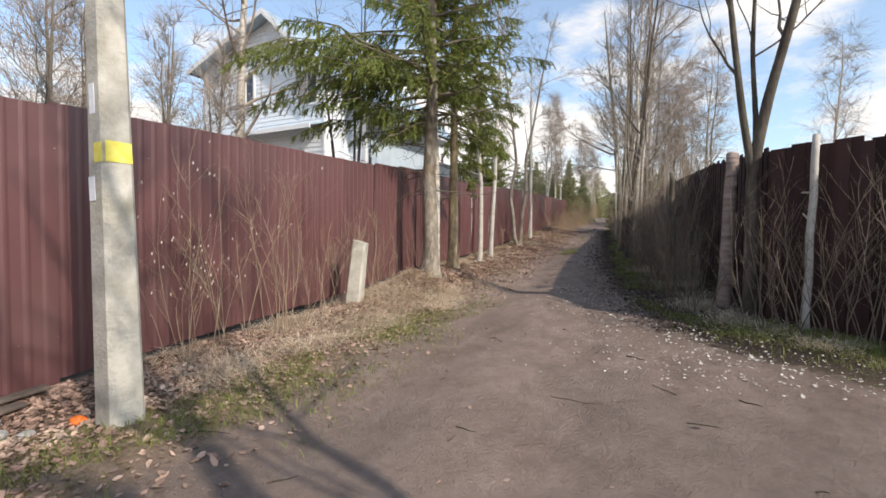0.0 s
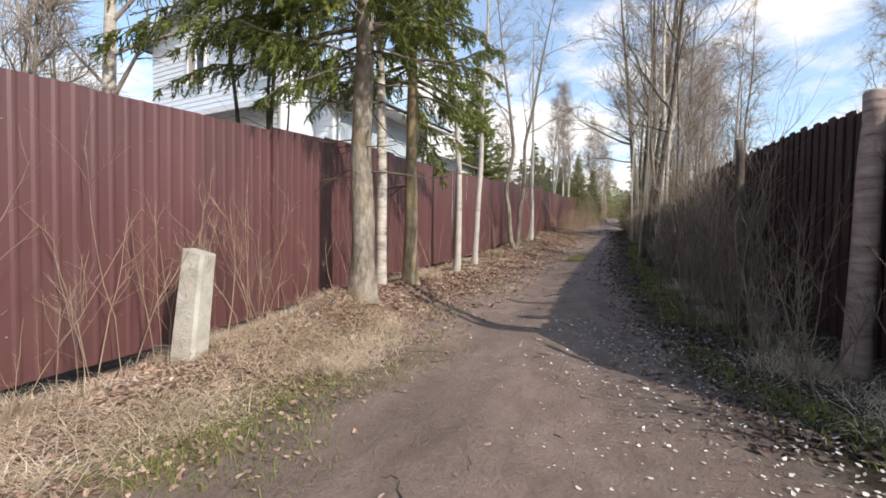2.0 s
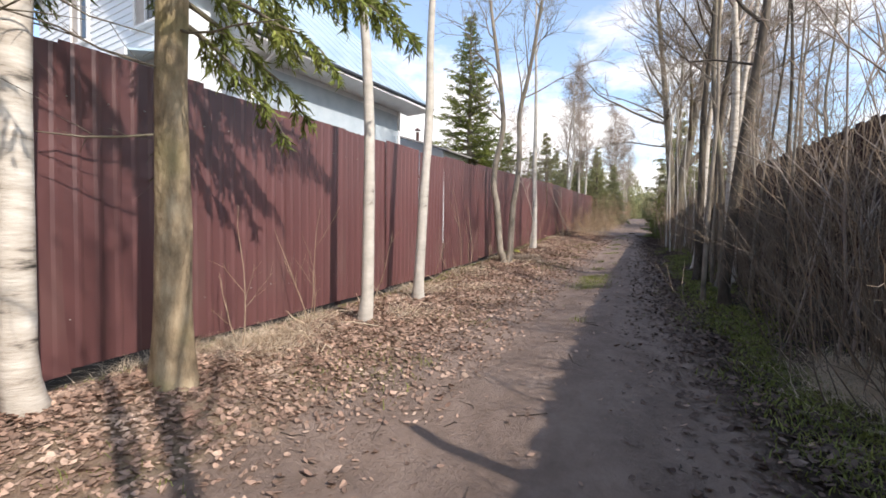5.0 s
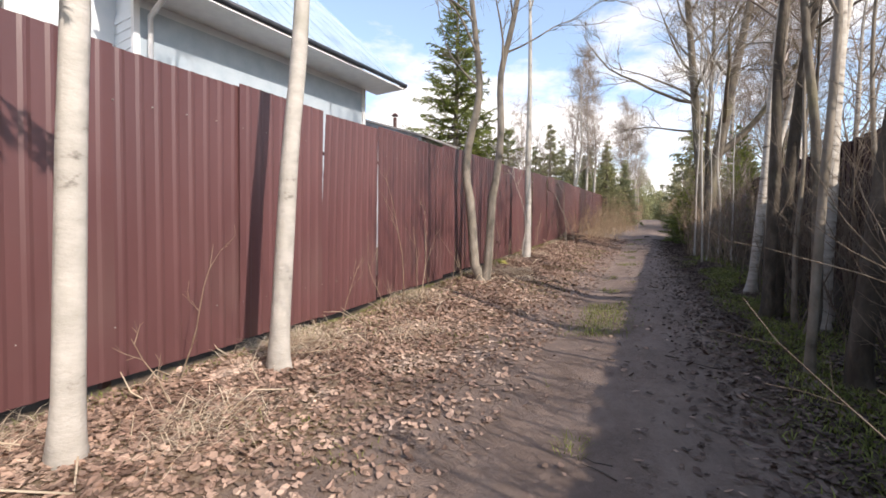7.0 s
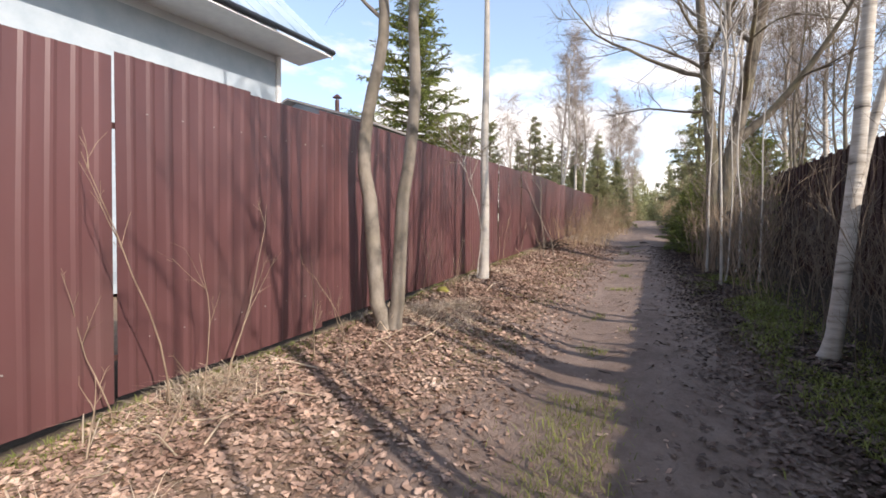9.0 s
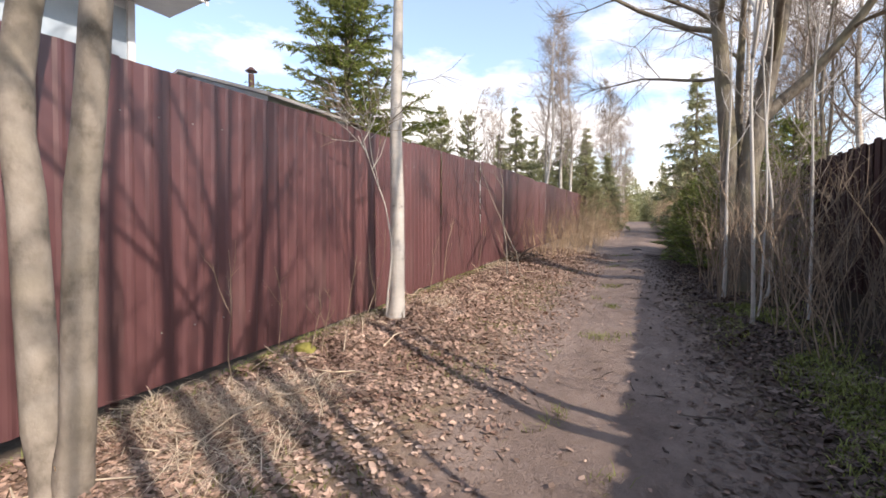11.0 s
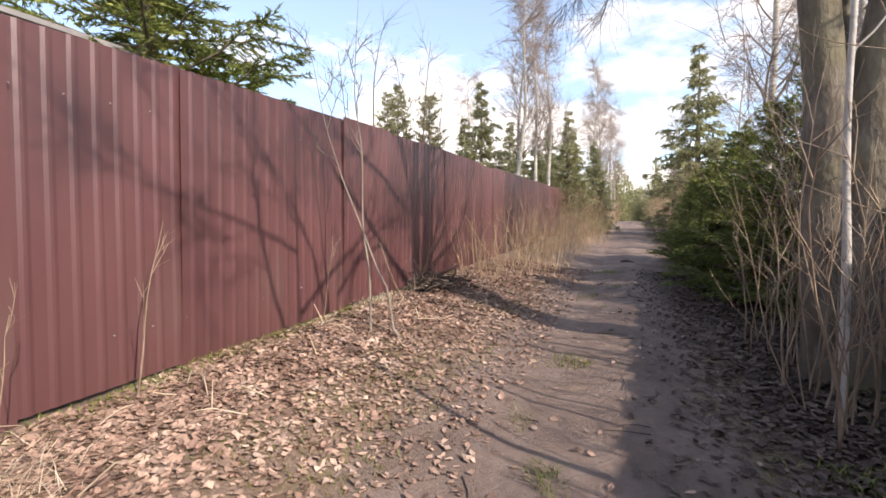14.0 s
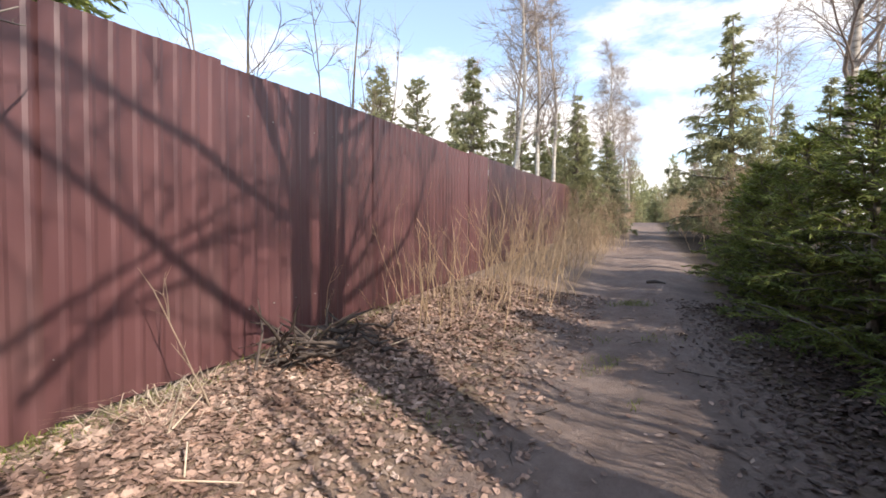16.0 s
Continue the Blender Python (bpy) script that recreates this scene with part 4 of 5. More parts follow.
# slim trees in the thicket: place, radius, height, lean, bark
for k, (x, y, r, h, lx, ly, bark) in enumerate(((0.24, 16.15, 0.04, 9, 0.3, 0.2, M_TANBARK), (0.48, 15.9, 0.085, 11, 0.9, -0.2, M_DARKBARK), (0.78, 17.86, 0.085, 13, 0.1, 0.2, M_BIRCH),
                                                (0.9, 18.3, 0.07, 12, 0.4, 0.1, M_BIRCH), (0.30, 18.4, 0.075, 11, 0.3, 0.0, M_DARKBARK), (0.46, 18.62, 0.085, 12, 1.0, 0.2, M_DARKBARK),
                                                (0.55, 17.6, 0.06, 10, -0.2, 0.3, M_GREYBARK), (0.47, 18.95, 0.045, 10, 0.2, 0.2, M_TANBARK), (0.43, 20.3, 0.075, 11, 0.85, 0.1, M_BIRCH),
                                                (0.58, 20.4, 0.055, 10, 1.3, 0.1, M_BIRCH))):
    bare_tree(50 + k, x, y, [(0, 0, r, h, lx, ly)], bark, M_PALETWIG if bark is M_BIRCH else M_TWIG,
              "white-stemmed birch in the thicket" if bark is M_BIRCH else "slim grey bare tree in the thicket", "birch_tree" if bark is M_BIRCH else "bare_tree",
              "trees along the board fence", crown=(0.3, 15, 2.4), lift=0.09, sub=5, fine=8, crook=0.02, twig_r=0.003)
for k in range(7):
    y = 14.6 + k * 0.75 + rng.uniform(-0.2, 0.2)
    bare_tree(600 + k, 0.75 + rng.uniform(-0.15, 0.55), y, [(0, 0, rng.uniform(0.018, 0.04), rng.uniform(5, 9), rng.uniform(-0.2, 0.5), rng.uniform(-0.3, 0.3))], M_TANBARK if k % 3 else M_DARKBARK, M_TWIG,
              "slim straight young bare tree in the thicket", "sapling", "young trees along the board fence", crown=(0.4, 7, 1.1), lift=0.1, sub=3, fine=4, crook=0.015, twig_r=0.0025, flare=1.1)
bare_tree(60, 0.42, 27.58, [(0, 0, 0.185, 13, 0, 0, ((0, -0.06, 0), (1.3, -0.08, 0), (1.9, -0.08, 0), (2.6, -0.13, 0), (3.4, -0.2, 0), (4.2, -0.25, 0), (6, -0.4, 0.1), (13, -1.1, 0.3))),
                            (0, 0, 0.21, 13, 0, 0, ((0, 0.12, 0), (1.2, 0.08, 0), (1.9, 0.12, 0), (2.6, 0.21, 0), (3.1, 0.28, 0), (3.6, 0.41, 0), (4.0, 0.47, 0), (13, 1.9, -0.2))),
                            (0, 0, 0.10, 11, 0, 0, ((0, 0.1, 0.16), (2, 0.08, 0.3), (4, 0.1, 0.4), (11, 0.3, 0.8)))], M_GREYBARK, M_TWIG,
          "large old twin-trunked bare tree with spreading limbs", crown=(0.36, 17, 2.8), crook=0.004, lift=0.04, twig_len=0.6, flare=1.1, sub=5, fine=4, twig_r=0.003,
          extra_limbs=((0, 4.75, 275, 0.3, 4.4, 0.055), (0, 3.9, 265, 0.05, 2.8, 0.035), (0, 4.9, 182, 0.6, 4.6, 0.055), (1, 4.0, 186, 0.75, 5.0, 0.07), (1, 3.05, 85, 0.75, 4.8, 0.115), (1, 4.6, 12, 0.3, 3.4, 0.05), (0, 5.4, 355, 0.6, 3.2, 0.045)))
# dense bare thicket against the boards
for k in range(66):
    y = 5.6 + k * 0.33
    x = 1.35 + rng.uniform(-0.35, 0.3) - 0.3 * smooth(12, 24, y)
    if y < 7.4:
        x = 1.7 + (7.3 - y) * 1.15 + rng.uniform(-0.15, 0.15)
    top = float(np.interp(y, (5, 8.5, 10.5, 12.5, 14, 16, 19, 28), (1.2, 1.5, 2.0, 2.8, 2.9, 2.4, 2.0, 1.5)))
    # shade-darkened stems, alternating with lighter M_SHRUB along the sunlit stretch
    shrub(300 + k, x, y, rng.randint(7, 11) if 9 < y < 20 else rng.randint(4, 6), top * rng.uniform(0.8, 1.15), 0.2, M_SHADESTEM if y < 11.5 or y > 16 or k % 2 else M_SHRUB, "dense bare shrub thicket in front of the board fence", "bare_shrub", 0.0075,
          group="thicket along the board fence", fork=6, patch=0.22, lean=(-0.07, 0))
for k in range(15):
    y = 9.2 + k * 0.4
    shrub(500 + k, 0.95 + rng.uniform(-0.15, 0.2), y, rng.randint(5, 8), rng.uniform(0.9, 1.5) + 0.08 * (y - 9), 0.22, M_SHADESTEM, "low tangled bare twigs at the edge of the thicket", "bare_shrub", 0.006,
          group="thicket along the board fence", fork=6, patch=0.25, lean=(-0.2, 0))
for k in range(5):
    y = 11.6 + k * 0.7
    shrub(360 + k, 1.1 + rng.uniform(-0.2, 0.3), y, 3, rng.uniform(2.8, 4.2), 0.14, M_PALETWIG, "tall pale whippy saplings in the thicket", "sapling", 0.013,
          group="tall saplings in the thicket", fork=7, patch=0.2)
for k, (x, y, r, h) in enumerate(((0.66, 26.6, 0.028, 7.0), (0.12, 26.6, 0.03, 6.0), (0.85, 25.2, 0.022, 5.5))):
    bare_tree(61 + 20 * k, x, y, [(0, 0, r, h, 0.1, 0.2)], M_ASPEN, M_TWIG, "slim pale bare sapling in front of the old tree", "sapling", "slim saplings by the old tree",
              crown=(0.35, 7, 1.1), lift=0.1, sub=3, fine=3, twig_r=0.0025)
for k in range(11):
    y = 23.4 + k * 0.36
    shrub(400 + k, 0.6 + rng.uniform(-0.3, 0.35), y, rng.randint(2, 4), rng.uniform(1.4, 2.6), 0.18, M_SHRUB, "pale whippy bare shrub beside the lane", "bare_shrub", 0.009,
          group="pale shrubs beside the lane", fork=5, patch=0.2, lean=(0.06, 0))
for k in range(9):
    shrub(420 + k, 1.05 + rng.uniform(-0.25, 0.3), 27.5 + k * 0.26, rng.randint(4, 6), rng.uniform(2.5, 3.6), 0.2, M_PALETWIG, "tall pale tangled bare shrub above the young spruces", "bare_shrub", 0.011,
          group="pale shrubs beside the lane", fork=8, patch=0.2)
for k, (x, y) in enumerate(((0.4, 25.9), (0.25, 26.5), (0.12, 27.1))):
    shrub(440 + k, x, y, rng.randint(4, 6), rng.uniform(1.5, 2.5), 0.13, M_SHRUB, "pale bare saplings at the foot of the old tree", "sapling", 0.011,
          group="pale shrubs beside the lane", fork=5, patch=0.16, lean=(0.05, 0))
bare_tree(62, 0.17, 24.85, [(0, 0, 0.028, 9.0, -0.2, -0.2), (0.1, 0.3, 0.016, 8.5, 0.3, 0.5)], M_ASPEN, M_TWIG, "very slim pale young tree beside the lane", "aspen_tree", crown=(0.5, 14, 1.9), sub=4, fine=4, twig_r=0.003,
          flare=1.15, extra_limbs=((0, 3.4, 185, 1.1, 3.4, 0.026), (0, 3.9, 5, 1.0, 3.2, 0.026), (1, 3.6, 170, 1.4, 3.6, 0.026), (1, 4.2, 350, 0.9, 3.0, 0.024), (0, 4.6, 180, 0.6, 2.6, 0.02)))
for k in range(13):
    d = 0.25 + k * 0.3
    shrub(460 + k, 2.0 + d * 0.77 - 0.24, 7.3 - d * 0.64 - 0.28, rng.randint(7, 10), rng.uniform(1.3, 2.3), 0.15, M_SHADESTEM, "dense bare stems in front of the dark boards", "bare_shrub", 0.0065,
          group="bare shrubs at the fence corner", fork=5, patch=0.16)
for k in range(7):
    shrub(480 + k, 0.15 + rng.uniform(-0.1, 0.3), 26.3 + k * 0.38, rng.randint(3, 4), rng.uniform(1.6, 3.0), 0.2, M_SHRUB, "pale bare saplings at the foot of the old tree", "sapling", 0.009,
          group="pale shrubs beside the lane", fork=5, patch=0.16)
# young spruces crowding the lane
for k, (x, y, h, reach) in enumerate(((1.05, 29.3, 2.0, 0.95), (0.75, 30.5, 2.8, 1.3), (0.6, 31.9, 2.7, 1.35), (0.45, 33.3, 2.3, 1.3), (0.35, 34.7, 2.1, 1.25), (0.4, 36.2, 2.0, 1.2),
                                      (1.8, 29.7, 3.3, 1.4), (1.9, 31.8, 3.5, 1.4), (2.3, 34.2, 4.8, 1.6))):
    spruce(70 + k, x, y, h, 0.05, "bushy young dark green spruce beside the lane", M_NEEDLE2, first=0.03, reach=reach, whorls=20, per=7, dense=12, blade=0.07, width=0.018,
           droop=0.0, hang=0.15, name="young_spruce", group="young spruces by the lane", power=0.65)


# ---- houses behind the fence ----
house = thing("house", -8.65, 22.95, 0.9, "white sided two-storey house with pale blue metal roof", "house", rz=-7.5)
EV, PX, PZ, LX, LZ = 5.36, -4.2, 9.75, -9.3, 7.95          # lane eave, ridge, far eave
FALL = (PZ - EV) / (0.62 - PX)
LEFT = (PZ - LZ) / (PX - LX)


def roof_at(x):
    return PZ - FALL * (x - PX) if x > PX else PZ - LEFT * (PX - x)


def block(x0, x1, y0, y1):
    """A piece of the house with its top cut to the roof slopes."""
    s = Shape()
    prof = [(x0, 0.0), (x1, 0.0), (x1, roof_at(x1) - 0.06), (PX, PZ - 0.06), (x0, roof_at(x0) - 0.06)]
    s.v = [Vector((x, y0, z)) for x, z in prof] + [Vector((x, y1, z)) for x, z in prof]
    s.f = [(0, 1, 2, 3, 4), (9, 8, 7, 6, 5)] + [(k + 5, (k + 1) % 5 + 5, (k + 1) % 5, k) for k in range(5)]
    return s.mesh("wall", M_SIDING, False)


def boards(axis, fixed, a, b, z0, z1, mat=M_SIDING):
    """Lapped siding. 'x': a wall facing +x at x=fixed from y=a to b. 'y': a wall facing -y at y=fixed from x=a to b, cut under the roof."""
    s = Shape()
    z = z0
    while z + 0.19 < z1:
        lo, hi = a, b
        if axis == "y":
            if z + 0.25 > roof_at(a):
                lo = PX - (PZ - z - 0.25) / LEFT
            if z + 0.25 > roof_at(b):
                hi = PX + (PZ - z - 0.25) / FALL
        if hi - lo > 0.15:
            if axis == "x":
                s.box((fixed + 0.008, (lo + hi) / 2, z + 0.092), (0.03, hi - lo, 0.182), Matrix.Rotation(0.11, 3, "Y"))
            else:
                s.box(((lo + hi) / 2, fixed - 0.008, z + 0.092), (hi - lo, 0.03, 0.182), Matrix.Rotation(-0.11, 3, "X"))
        z += 0.187
    return s.mesh("siding", mat, False)


GY = -7.78
part("wall", block(-8.9, -1.3, GY, -6.2), house)
part("wall", block(-8.9, -0.45, -6.19, 0.0), house)
part("siding", boards("y", GY, -8.9, -1.3, 3.0, PZ), house)
part("siding", boards("y", -6.2, -1.3, -0.45, 0.0, 5.2), house)
# lane wall boards carry the eave's shadow tone over their full height
part("siding", boards("x", -0.45, -6.2, 0.0, 0.0, 5.2, M_SHADESIDING), house)
part("siding", boards("x", -1.3, GY, -6.2, 2.0, 6.9), house)
for x0, x1, y0, y1 in ((LX, PX, GY - 0.6, 0.7), (PX, -0.75, GY - 0.6, -6.85), (PX, 0.62, -6.85, 0.7)):
    s = Shape()
    s.v = [Vector((x, y, roof_at(x) + d)) for d in (0.05, -0.01) for x, y in ((x0, y0), (x1, y0), (x1, y1), (x0, y1))]
    s.f = [(0, 1, 2, 3), (7, 6, 5, 4)] + [(k, k + 4, (k + 1) % 4 + 4, (k + 1) % 4) for k in range(4)]
    plane = part("roof", s.mesh("roof", M_ROOF, False), house)
    y = y0 + 0.05
    while y < y1:                               # standing seams
        s = Shape()
        s.tube([Vector((x0, y, roof_at(x0) + 0.06)), Vector((x1, y, roof_at(x1) + 0.06))], [0.014, 0.014], 4, True)
        part("seam", s.mesh("seam", M_ROOF, False), plane)
        y += 0.5
for (a, b, z) in (((0.64, -6.9), (0.64, 0.75), EV - 0.03), ((LX, GY - 0.6), (LX, 0.7), LZ - 0.03)):
    s = Shape()
    s.tube([Vector((*a, z)), Vector((*b, z))], [0.06, 0.06], 8, True)
    part("gutter", s.mesh("gutter", M_DARKTRIM), house, "dark round gutter")
s = Shape()
s.box((0.08, -3.08, EV - 0.13), (1.08, 7.5, 0.03))
part("soffit", s.mesh("soffit", M_WHITETRIM, False), house, "white soffit boards")
for y0, xs in ((GY - 0.62, (LX, PX)), (GY - 0.62, (PX, -0.75)), (-6.88, (-0.75, 0.62)), (0.72, (PX, 0.62)), (0.72, (LX, PX))):
    s = Shape()
    s.v = [Vector((x, y0 + dy, roof_at(x) + dz)) for dy in (-0.02, 0.02) for x, dz in ((xs[0], 0.04), (xs[1], 0.04), (xs[1], -0.18), (xs[0], -0.18))]
    s.f = [(3, 2, 1, 0), (4, 5, 6, 7)] + [(k, (k + 1) % 4, (k + 1) % 4 + 4, k + 4) for k in range(4)]
    part("bargeboard", s.mesh("bargeboard", M_WHITETRIM, False), house, "white bargeboard")
for x, y, top in ((-0.42, -6.22, 5.2), (-0.42, 0.0, 5.2), (-1.27, GY - 0.01, 6.9)):
    s = Shape()
    s.box((x, y, top / 2), (0.11, 0.11, top))
    part("corner_trim", s.mesh("corner_trim", M_WHITETRIM, False), house)
s = Shape()
s.tube([Vector((-0.33, -6.0, 0)), Vector((-0.33, -6.0, 3.7))], [0.055, 0.055], 10)
part("downpipe", s.mesh("downpipe", M_DARKTRIM), house, "dark lower downpipe")
s = Shape()
s.tube([Vector((-0.33, -6.0, 3.7)), Vector((-0.33, -6.0, 4.9)), Vector((0.5, -6.0, 5.25))], [0.05, 0.05, 0.05], 10)
part("downpipe", s.mesh("downpipe", M_WHITETRIM), house, "white downpipe")
for wx, wz in ((-5.88, 6.72), (-2.15, 6.42)):
    win = part("window", None, house)
    win.location = (wx, GY - 0.02, wz)
    for cx, cz, w, h in ((0, 0.74, 1.16, 0.09), (-0.55, 0, 0.09, 1.42), (0.55, 0, 0.09, 1.42), (0.0, 0, 0.07, 1.42)):
        s = Shape()
        s.box((cx, -0.02, cz), (w, 0.09, h))
        part("window_frame", s.mesh("window_frame", M_WHITETRIM, False), win)
    s = Shape()
    s.box((0, -0.05, -0.75), (1.24, 0.16, 0.06))
    part("window_sill", s.mesh("window_sill", M_WHITETRIM, False), win)
    for cx, mat in ((0.27, M_GLASS), (-0.27, M_CURTAIN)):
        s = Shape()
        s.box((cx, -0.01, 0), (0.48, 0.03, 1.4))
        part("pane", s.mesh("pane", mat, False), win, "" if mat is M_GLASS else "pane with a pale curtain behind")
s = Shape()
s.box((-5.1, GY - 0.45, 4.75), (7.9, 1.0, 0.05), Matrix.Rotation(0.28, 3, "X"))
part("porch_roof", s.mesh("porch_roof", M_ROOF, False), house, "pale lean-to porch roof")
s = Shape()
s.box((-5.1, GY - 0.94, 4.56), (7.9, 0.05, 0.16))
part("fascia", s.mesh("fascia", M_WHITETRIM, False), house)


def shed(x, y, z, length, depth, wall_h, rise, mat_roof, mat_wall, label, rz, chimney=True):
    ob = thing("shed", x, y, z, label, "shed", rz=rz)
    s = Shape()
    s.box((-depth / 2, length / 2, wall_h / 2), (depth, length, wall_h))
    part("wall", s.mesh("wall", mat_wall, False), ob)
    for sx in (1, -1):
        s = Shape()
        run = depth / 2 + 0.35
        a = math.atan2(rise, depth / 2)
        sl = run / math.cos(a)
        s.box((-depth / 2 + sx * run / 2, length / 2, wall_h + rise - math.sin(a) * sl / 2 + 0.04), (sl, length + 0.7, 0.06), Matrix.Rotation(sx * a, 3, "Y"))
        part("roof", s.mesh("roof", mat_roof, False), ob)
    s = Shape()
    s.v += [Vector(p) for p in ((-depth, 0, wall_h), (0, 0, wall_h), (-depth / 2, 0, wall_h + rise), (-depth, length, wall_h), (0, length, wall_h), (-depth / 2, length, wall_h + rise))]
    s.f += [(0, 1, 2), (5, 4, 3), (0, 3, 4, 1)]
    part("gable", s.mesh("gable", mat_wall, False), ob)
    if chimney:
        s = Shape()
        s.tube([Vector((-depth / 2 + 0.5, 1.2, wall_h)), Vector((-depth / 2 + 0.5, 1.2, wall_h + rise + 0.35))], [0.07, 0.07], 10, True)
        s.tube([Vector((-depth / 2 + 0.5, 1.2, wall_h + rise + 0.42)), Vector((-depth / 2 + 0.5, 1.2, wall_h + rise + 0.52))], [0.15, 0.04], 10, True)
        part("chimney", s.mesh("chimney", M_STEEL, False), ob, "small metal flue with cap")
    return ob


shed(-8.2, 25.2, 1.1, 6.5, 5.0, 3.95, 0.8, M_GREYROOF, M_SIDING, "low outbuilding with grey roof behind the fence", -5)
shed(9.0, 36.0, 1.4, 8.0, 5.0, 2.3, 1.6, M_REDROOF, M_BOARD, "house with dull red roof behind the board fence", -10, False)

# ---- trees behind the fences and down the lane ----
spruce(80, -8.0, 27.7, 10.2, 0.17, "dense green spruce behind the metal fence", M_NEEDLE2, first=0.12, reach=3.0, whorls=32, per=8, dense=10, blade=0.10, width=0.026, droop=0.02, hang=0.25)
bare_tree(79, -5.74, 8.95, [(0, 0, 0.055, 7.0, -0.9, 0.0), (0.05, 0.1, 0.045, 7.0, 0.1, 0.2), (0.12, 0, 0.05, 7.5, 0.5, 0.0), (0.3, 0.1, 0.028, 5.5, 0.35, 0.1)], M_DARKBARK, M_TWIG,
          "dark many-stemmed bare alder behind the metal fence", "alder_tree", crown=(0.45, 7, 1.2), sub=4, fine=4, twig_r=0.003, crook=0.02)
bare_tree(81, -8.3, 8.2, [(0, 0, 0.14, 12, 0.3, 0.2)], M_BIRCH, M_PALETWIG, "white birch behind the metal fence", "birch_tree", crown=(0.25, 24, 2.4), droop=0.03)
for k, (x, y, h) in enumerate(((-9.5, 5.5, 6.5), (-8.2, 4.2, 5.5), (-10.5, 8.0, 6.5), (-11.5, 6.0, 7.5), (-7.4, 6.6, 5.0), (-12.5, 9.5, 7.0))):
    bare_tree(82 + k, x, y, [(0, 0, 0.06, h, 0.3, 0.2), (0.15, 0.1, 0.05, h * 0.9, -0.5, 0.3)], M_GREYBARK, M_PALETWIG, "bare willow tree behind the metal fence", "willow_tree",
              "willows behind the fence", crown=(0.22, 14, 1.6), lift=0.1, fine=7)
for k, (x, y, h) in enumerate(((-5.6, 29.8, 4.6), (-5.4, 31.5, 5.0), (-5.9, 33.4, 4.6))):
    bare_tree(90 + k, x, y, [(0, 0, 0.035, h, 0.3, 0.3), (0.1, 0.1, 0.028, h * 0.9, -0.3, -0.4)], M_GREYBARK, M_TWIG,
              "bare apple tree behind the metal fence", "apple_tree", "bare fruit trees behind the fence", crown=(0.3, 7, 1.0), lift=0.1, sub=4, fine=3, twig_r=0.0025)
for k, (x, y, h) in enumerate(((-13.0, 45.0, 8.2), (-11.3, 45.5, 7.8), (-14.8, 47.0, 8.5))):
    spruce(130 + k, x, y, h, 0.14, "soft grey-green pine beyond the metal fence", M_HAZENEEDLE, first=0.15, reach=1.9, whorls=22, per=6, dense=6, blade=0.18, width=0.04, droop=-0.05,
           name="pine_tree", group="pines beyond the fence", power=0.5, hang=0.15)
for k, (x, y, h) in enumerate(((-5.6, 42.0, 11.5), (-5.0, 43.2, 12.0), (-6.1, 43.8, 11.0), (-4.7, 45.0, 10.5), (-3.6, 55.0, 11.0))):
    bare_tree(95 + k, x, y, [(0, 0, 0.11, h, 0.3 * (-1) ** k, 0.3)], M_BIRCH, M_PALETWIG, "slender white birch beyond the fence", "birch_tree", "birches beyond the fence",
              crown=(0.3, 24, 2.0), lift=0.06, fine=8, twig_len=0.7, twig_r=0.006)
far_spruce = spruce(101, -7.4, 42.5, 7.2, 0.15, "grey-green spruce in the distance", M_HAZENEEDLE, first=0.05, reach=2.5, whorls=26, per=6, dense=5, blade=0.22, width=0.04, group="distant conifers", power=0.95, droop=0.05, hang=0.6)
for x, y, sc, turn in ((-8.9, 44.5, 0.85, 40), (-4.2, 47.5, 0.9, 90), (-3.2, 51, 0.75, 150), (-6.0, 52, 0.95, 200), (-16, 52, 1.0, 300),
                       (1.95, 49, 1.33, 20), (2.2, 45, 0.6, 70), (4.4, 46, 0.8, 120), (4.6, 52, 0.85, 170), (1.9, 54, 0.7, 220), (5.5, 42, 0.8, 270), (2.5, 70, 0.9, 10), (1.6, 80, 0.9, 60),
                       (-3.0, 90, 1.0, 110), (3.0, 100, 1.1, 160), (-1, 110, 0.9, 210), (6, 95, 1.1, 260), (-9, 70, 1.1, 310), (-12, 80, 1.2, 30),
                       (-5.6, 46, 0.75, 15), (-4.6, 50, 0.85, 75), (-6.9, 48, 0.8, 130), (-3.4, 57, 0.8, 190), (-8.0, 50, 0.95, 245), (-5.2, 58, 1.0, 285)):
    c = copy_thing(far_spruce, pose(x, y, ground_z(x, y) - 0.1, 0, 0, turn))
    c.scale = (sc, sc, sc)
far_birch = bare_tree(102, 2.4, 38.2, [(0, 0, 0.14, 13, 0.2, 0.2)], M_BIRCH, M_PALETWIG, "weeping bare birch farther down the lane", "birch_tree", "distant birches",
                      crown=(0.25, 30, 3.2), lift=0.06, droop=0.10, fine=9, twig_len=1.1, twig_r=0.006)
for x, y, sc, turn in ((5.2, 41, 1.0, 80), (3.6, 36.0, 0.85, 250), (4.2, 33.5, 0.8, 190), (5.2, 31.6, 0.85, 340), (-3.4, 62, 0.9, 150), (-2.9, 68, 0.85, 220), (-4.5, 74, 0.9, 300), (7, 50, 1.0, 20), (17, 30, 0.9, 60), (14, 38, 1.0, 230),
                       (-3.0, 80, 0.8, 280), (6, 62, 1.0, 330), (20, 19, 0.9, 200), (-14, 60, 1.0, 100), (2.6, 66, 0.7, 100)):
    c = copy_thing(far_birch, pose(x, y, ground_z(x, y) - 0.1, 0, 0, turn))
    c.scale = (sc, sc, sc)
